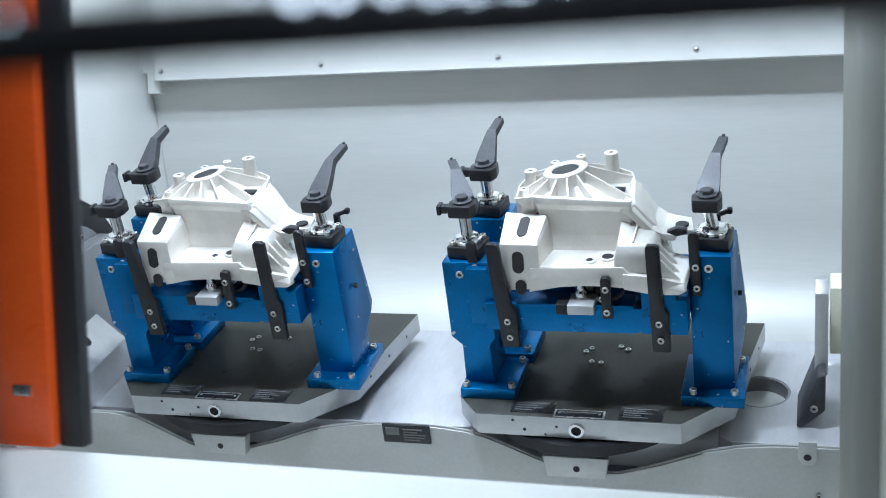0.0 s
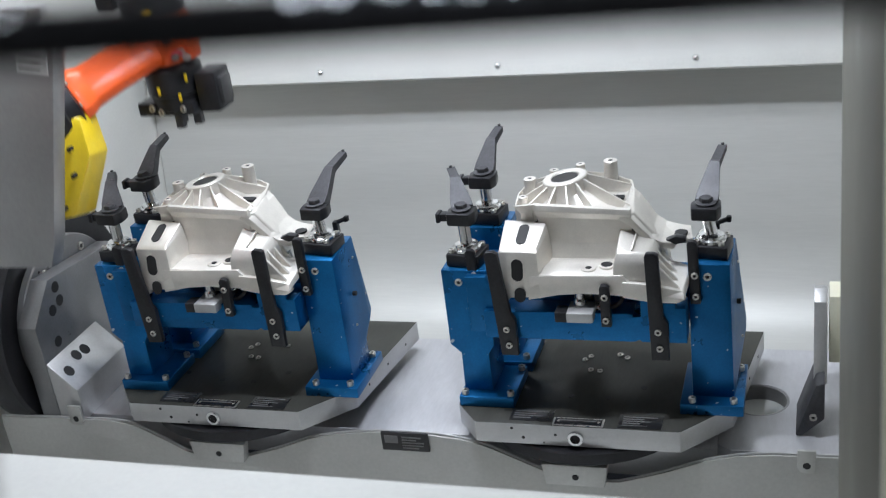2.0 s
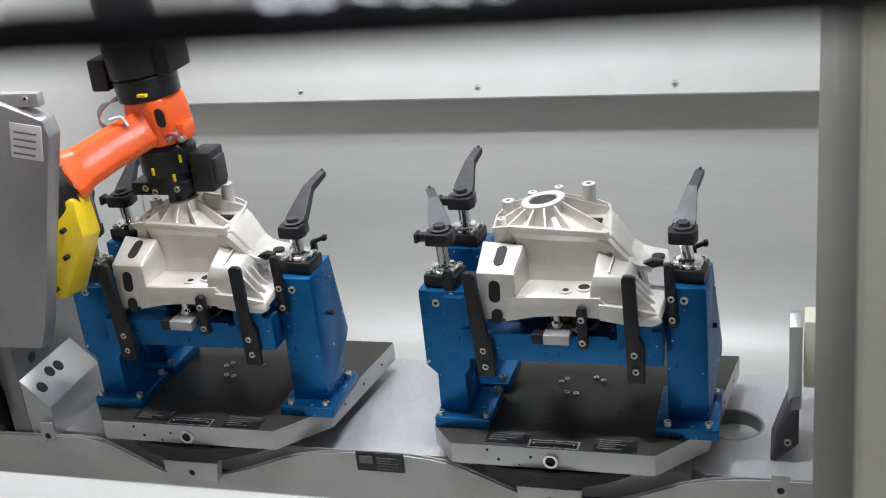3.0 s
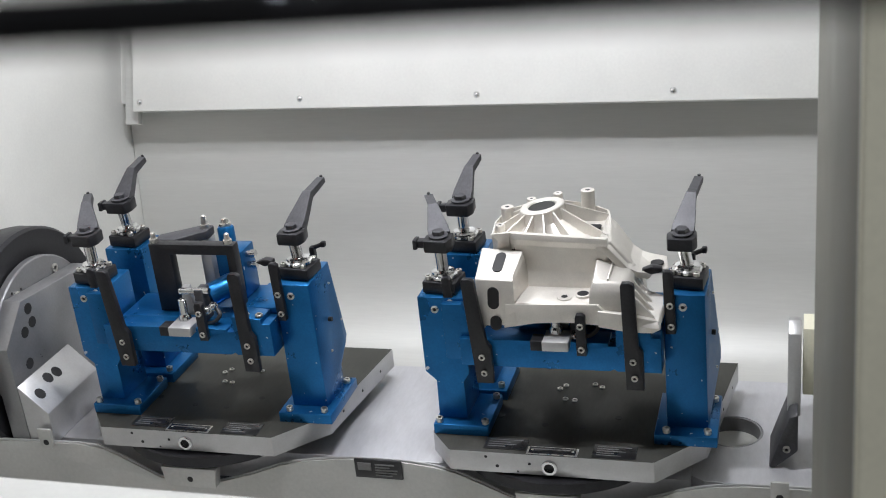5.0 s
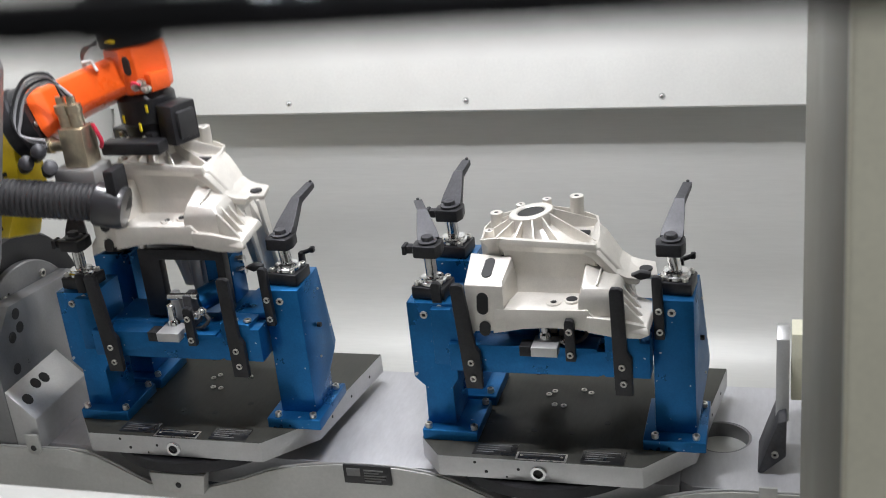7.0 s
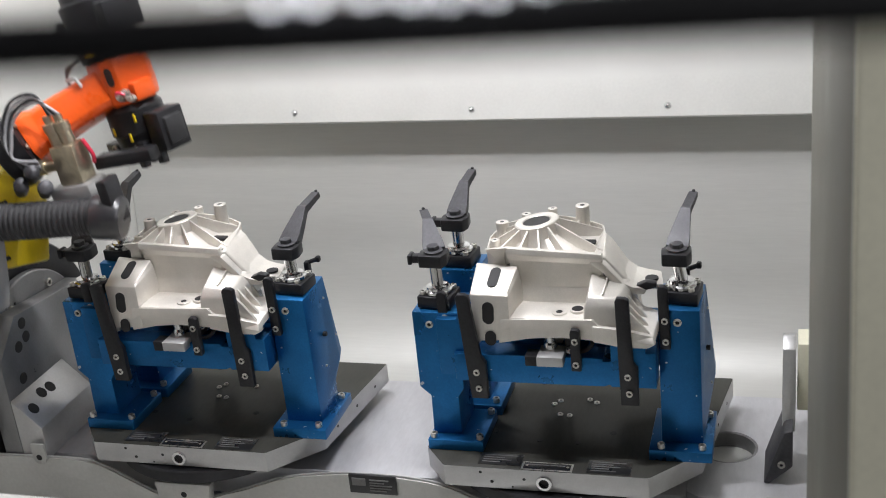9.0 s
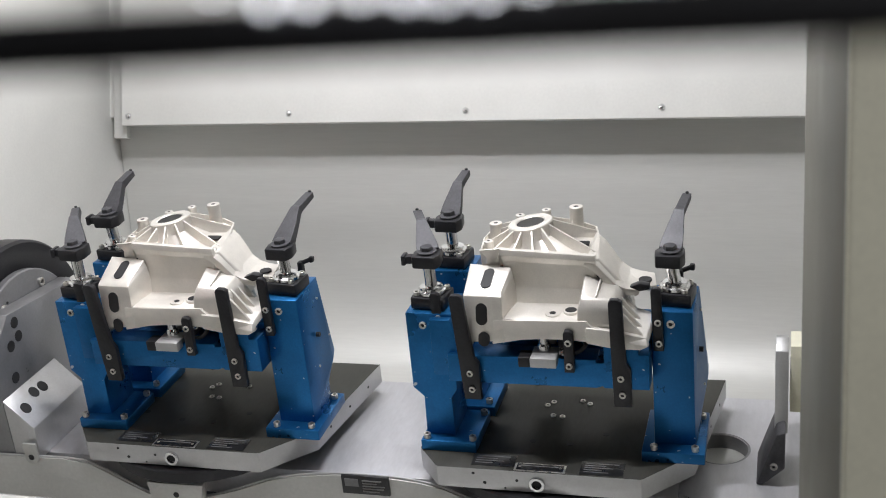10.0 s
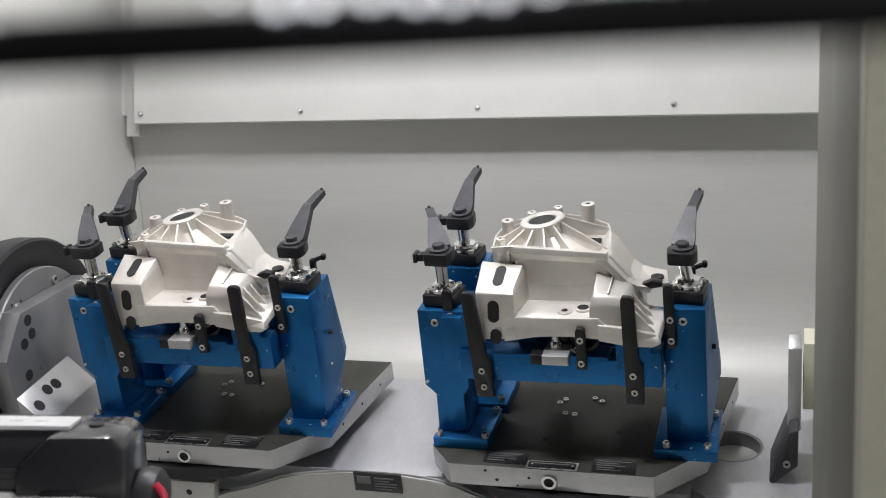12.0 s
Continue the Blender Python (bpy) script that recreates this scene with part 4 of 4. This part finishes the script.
# seconds and the way from the resting place, in metres
ROBOT_ROWS = [
    (0, -0.7861, -0.1908, 0.5757),
    (1.4, -0.7861, -0.1908, 0.5757),
    (1.6, -0.2651, -0.0396, 0.5990),
    (1.8, -0.0945, -0.0060, 0.3456),
    (2, -0.0298, -0.0008, 0.1267),
    (2.2, -0.0008, 0.0026, 0.0461),
    (2.4, 0.0000, 0.0000, 0.0000),
    (3.3, 0.0000, 0.0000, 0.0000),
    (3.6, -0.0017, 0.0059, 0.1037),
    (4, -0.0285, 0.0151, 0.3802),
    (4.4, -0.1783, -0.0075, 0.7143),
    (4.7, -0.6801, -0.1420, 0.8754),
    (5.2, -0.6825, -0.1338, 1.0194),
    (5.5, -0.4794, -0.0881, 0.8121),
    (5.7, -0.3300, -0.0411, 0.6278),
    (5.8, -0.2560, -0.0224, 0.5657),
    (5.9, -0.1950, -0.0055, 0.5150),
    (6, -0.1500, 0.0019, 0.4950),
    (6.2, -0.0620, 0.0111, 0.4678),
    (6.4, -0.0734, 0.0040, 0.4101),
    (6.5, -0.0758, -0.0002, 0.3525),
    (6.6, -0.0739, -0.0024, 0.3076),
    (6.8, -0.0458, -0.0025, 0.2200),
    (7, -0.0220, 0.0012, 0.1233),
    (7.2, -0.0076, 0.0011, 0.0541),
    (7.45, -0.0002, 0.0007, 0.0115),
    (7.6, 0.0000, 0.0000, 0.0000),
    (8.6, 0.0000, 0.0000, 0.0000),
    (8.75, -0.0090, -0.0023, 0.0046),
    (8.9, -0.0200, -0.0068, 0.0600),
    (9, -0.0400, -0.0134, 0.1220),
    (9.1, -0.0660, -0.0190, 0.1660),
    (9.2, -0.0800, -0.0196, 0.2100),
    (9.3, -0.1487, -0.0262, 0.2707),
    (9.4, -0.2947, -0.0615, 0.3801),
    (9.5, -0.6742, -0.1621, 0.5182),
    (9.8, -1.0098, -0.2481, 0.6909),
    (12, -1.0098, -0.2481, 0.6909),
]
OLD_ROWS = [
    (0, 0.0000, 0.0000, 0.0000),
    (3.3, 0.0000, 0.0000, 0.0000),
    (3.6, -0.0017, 0.0059, 0.1037),
    (4, -0.0285, 0.0151, 0.3802),
    (4.4, -0.1783, -0.0075, 0.7143),
    (4.7, -0.6801, -0.1420, 0.8754),
    (4.95, -0.6900, -0.7500, 0.8700),
    (5.3, -1.0500, -1.4500, 0.6000),
    (6.8, -1.0500, -1.4500, -1.2580),
    (12, -1.0500, -1.4500, -1.2580),
]
NEW_ROWS = [
    (0, -1.0500, -1.4500, -1.2580),
    (3.0, -1.0500, -1.4500, -1.2580),
    (4.5, -1.0500, -1.4500, 0.6000),
    (4.9, -0.8200, -0.7000, 0.9600),
    (5.2, -0.6828, -0.1329, 1.0367),
    (5.5, -0.4797, -0.0872, 0.8294),
    (5.7, -0.3303, -0.0401, 0.6451),
    (5.8, -0.2562, -0.0214, 0.5830),
    (5.9, -0.1953, -0.0046, 0.5323),
    (6, -0.1503, 0.0028, 0.5123),
    (6.2, -0.0613, 0.0121, 0.4850),
    (6.4, -0.0737, 0.0050, 0.4274),
    (6.5, -0.0761, 0.0008, 0.3698),
    (6.6, -0.0742, -0.0014, 0.3249),
    (6.8, -0.0461, -0.0016, 0.2373),
    (7, -0.0223, 0.0022, 0.1406),
    (7.2, -0.0078, 0.0021, 0.0714),
    (7.45, -0.0002, 0.0007, 0.0115),
    (7.6, 0.0000, 0.0000, 0.0000),
    (12, 0.0000, 0.0000, 0.0000),
]
COVER_ROWS = [
    (0, -1.2786, 1.0516, 0.8506, 55, 70),
    (10.4, -1.1762, 1.1377, 0.8838, 55, 70),
    (10.6, -0.9268, 1.2144, 1.0002, 55, 68),
    (10.7, -0.7783, 1.2577, 1.0171, 55, 66),
    (10.8, -0.6692, 1.2884, 1.0098, 54, 61),
    (10.9, -0.5775, 1.3167, 1.0473, 50, 54),
    (11, -0.5493, 1.3302, 1.1488, 45, 40),
    (11.2, -0.6020, 1.3208, 1.2520, 30, 25),
    (11.4, -0.6994, 1.2950, 1.2972, 10, 6),
    (11.5, -0.7790, 1.2714, 1.2894, 5, 1.5),
    (11.6, -0.7902, 1.2676, 1.2876, 4, 1),
    (11.8, -0.8157, 1.2587, 1.2744, 3, 0.8),
    (12, -0.8410, 1.2494, 1.2564, 3, 0.5),
]


# degrees by which the empty robot leans as it leaves
LEAVING = {8.75: -2, 8.9: -5, 9: -8, 9.1: -9, 9.2: -10, 9.3: -10, 9.4: -10, 9.5: -10, 9.8: -10, 12: -10}


def tilt(t):
    """Degrees by which the robot leans while it swings the new part in."""
    return {5.2: -8, 5.5: -12, 5.7: -13, 5.8: -13, 5.9: -13, 6: -12, 6.2: -2.5}.get(t, 0)


def motions():
    walk(door, [(t, pose(x, 1.235, 1.183)) for t, x in ((0, -0.905), (0.1, -0.967), (0.2, -1.04), (0.5, -1.30), (12, -1.30))])
    walk(robot, [(t, Matrix.Translation((x, y, z)) @ GRIP @ pose(0, 0, 0, 0, tilt(t) + LEAVING.get(t, 0), 0) @ pose(0, 0, 0, 0, 0, 0 if t < 4.2 else -22)) for t, x, y, z in ROBOT_ROWS])
    walk(old_casting, [(t, Matrix.Translation((x, y, z)) @ TABLE_L) for t, x, y, z in OLD_ROWS])
    walk(new_casting, [(t, Matrix.Translation((x, y, z)) @ GRIP @ pose(0, 0, 0, 0, tilt(t), 0) @ GRIP.inverted() @ TABLE_L) for t, x, y, z in NEW_ROWS])
    walk(robot_forearm, [(t, pose(x, 0, z)) for t, x, z in ((0, 0, 0), (3.4, 0, 0), (5.0, -0.075, -0.03), (12, -0.075, -0.03))])
    # box and hoses swing round the forearm between the two visits
    walk(robot_box, [(t, pose(x, 0, 0, 0, 0, a)) for t, x, a in ((0, 0, 0), (3.4, 0, 0), (5.0, -0.10, 22), (12, -0.10, 22))])
    walk(robot_hoses, [(t, pose(x, y, z, 0, 0, a)) for t, x, y, z, a in ((0, -0.62, 0, 0.06, 0), (3.4, -0.62, 0, 0.06, 0), (5.0, 0, 0, -0.02, 22), (12, 0, 0, -0.02, 22))])
    walk(cover, [(t, pose(x, y, z, r, a, 16)) for t, x, y, z, r, a in COVER_ROWS])


motions()
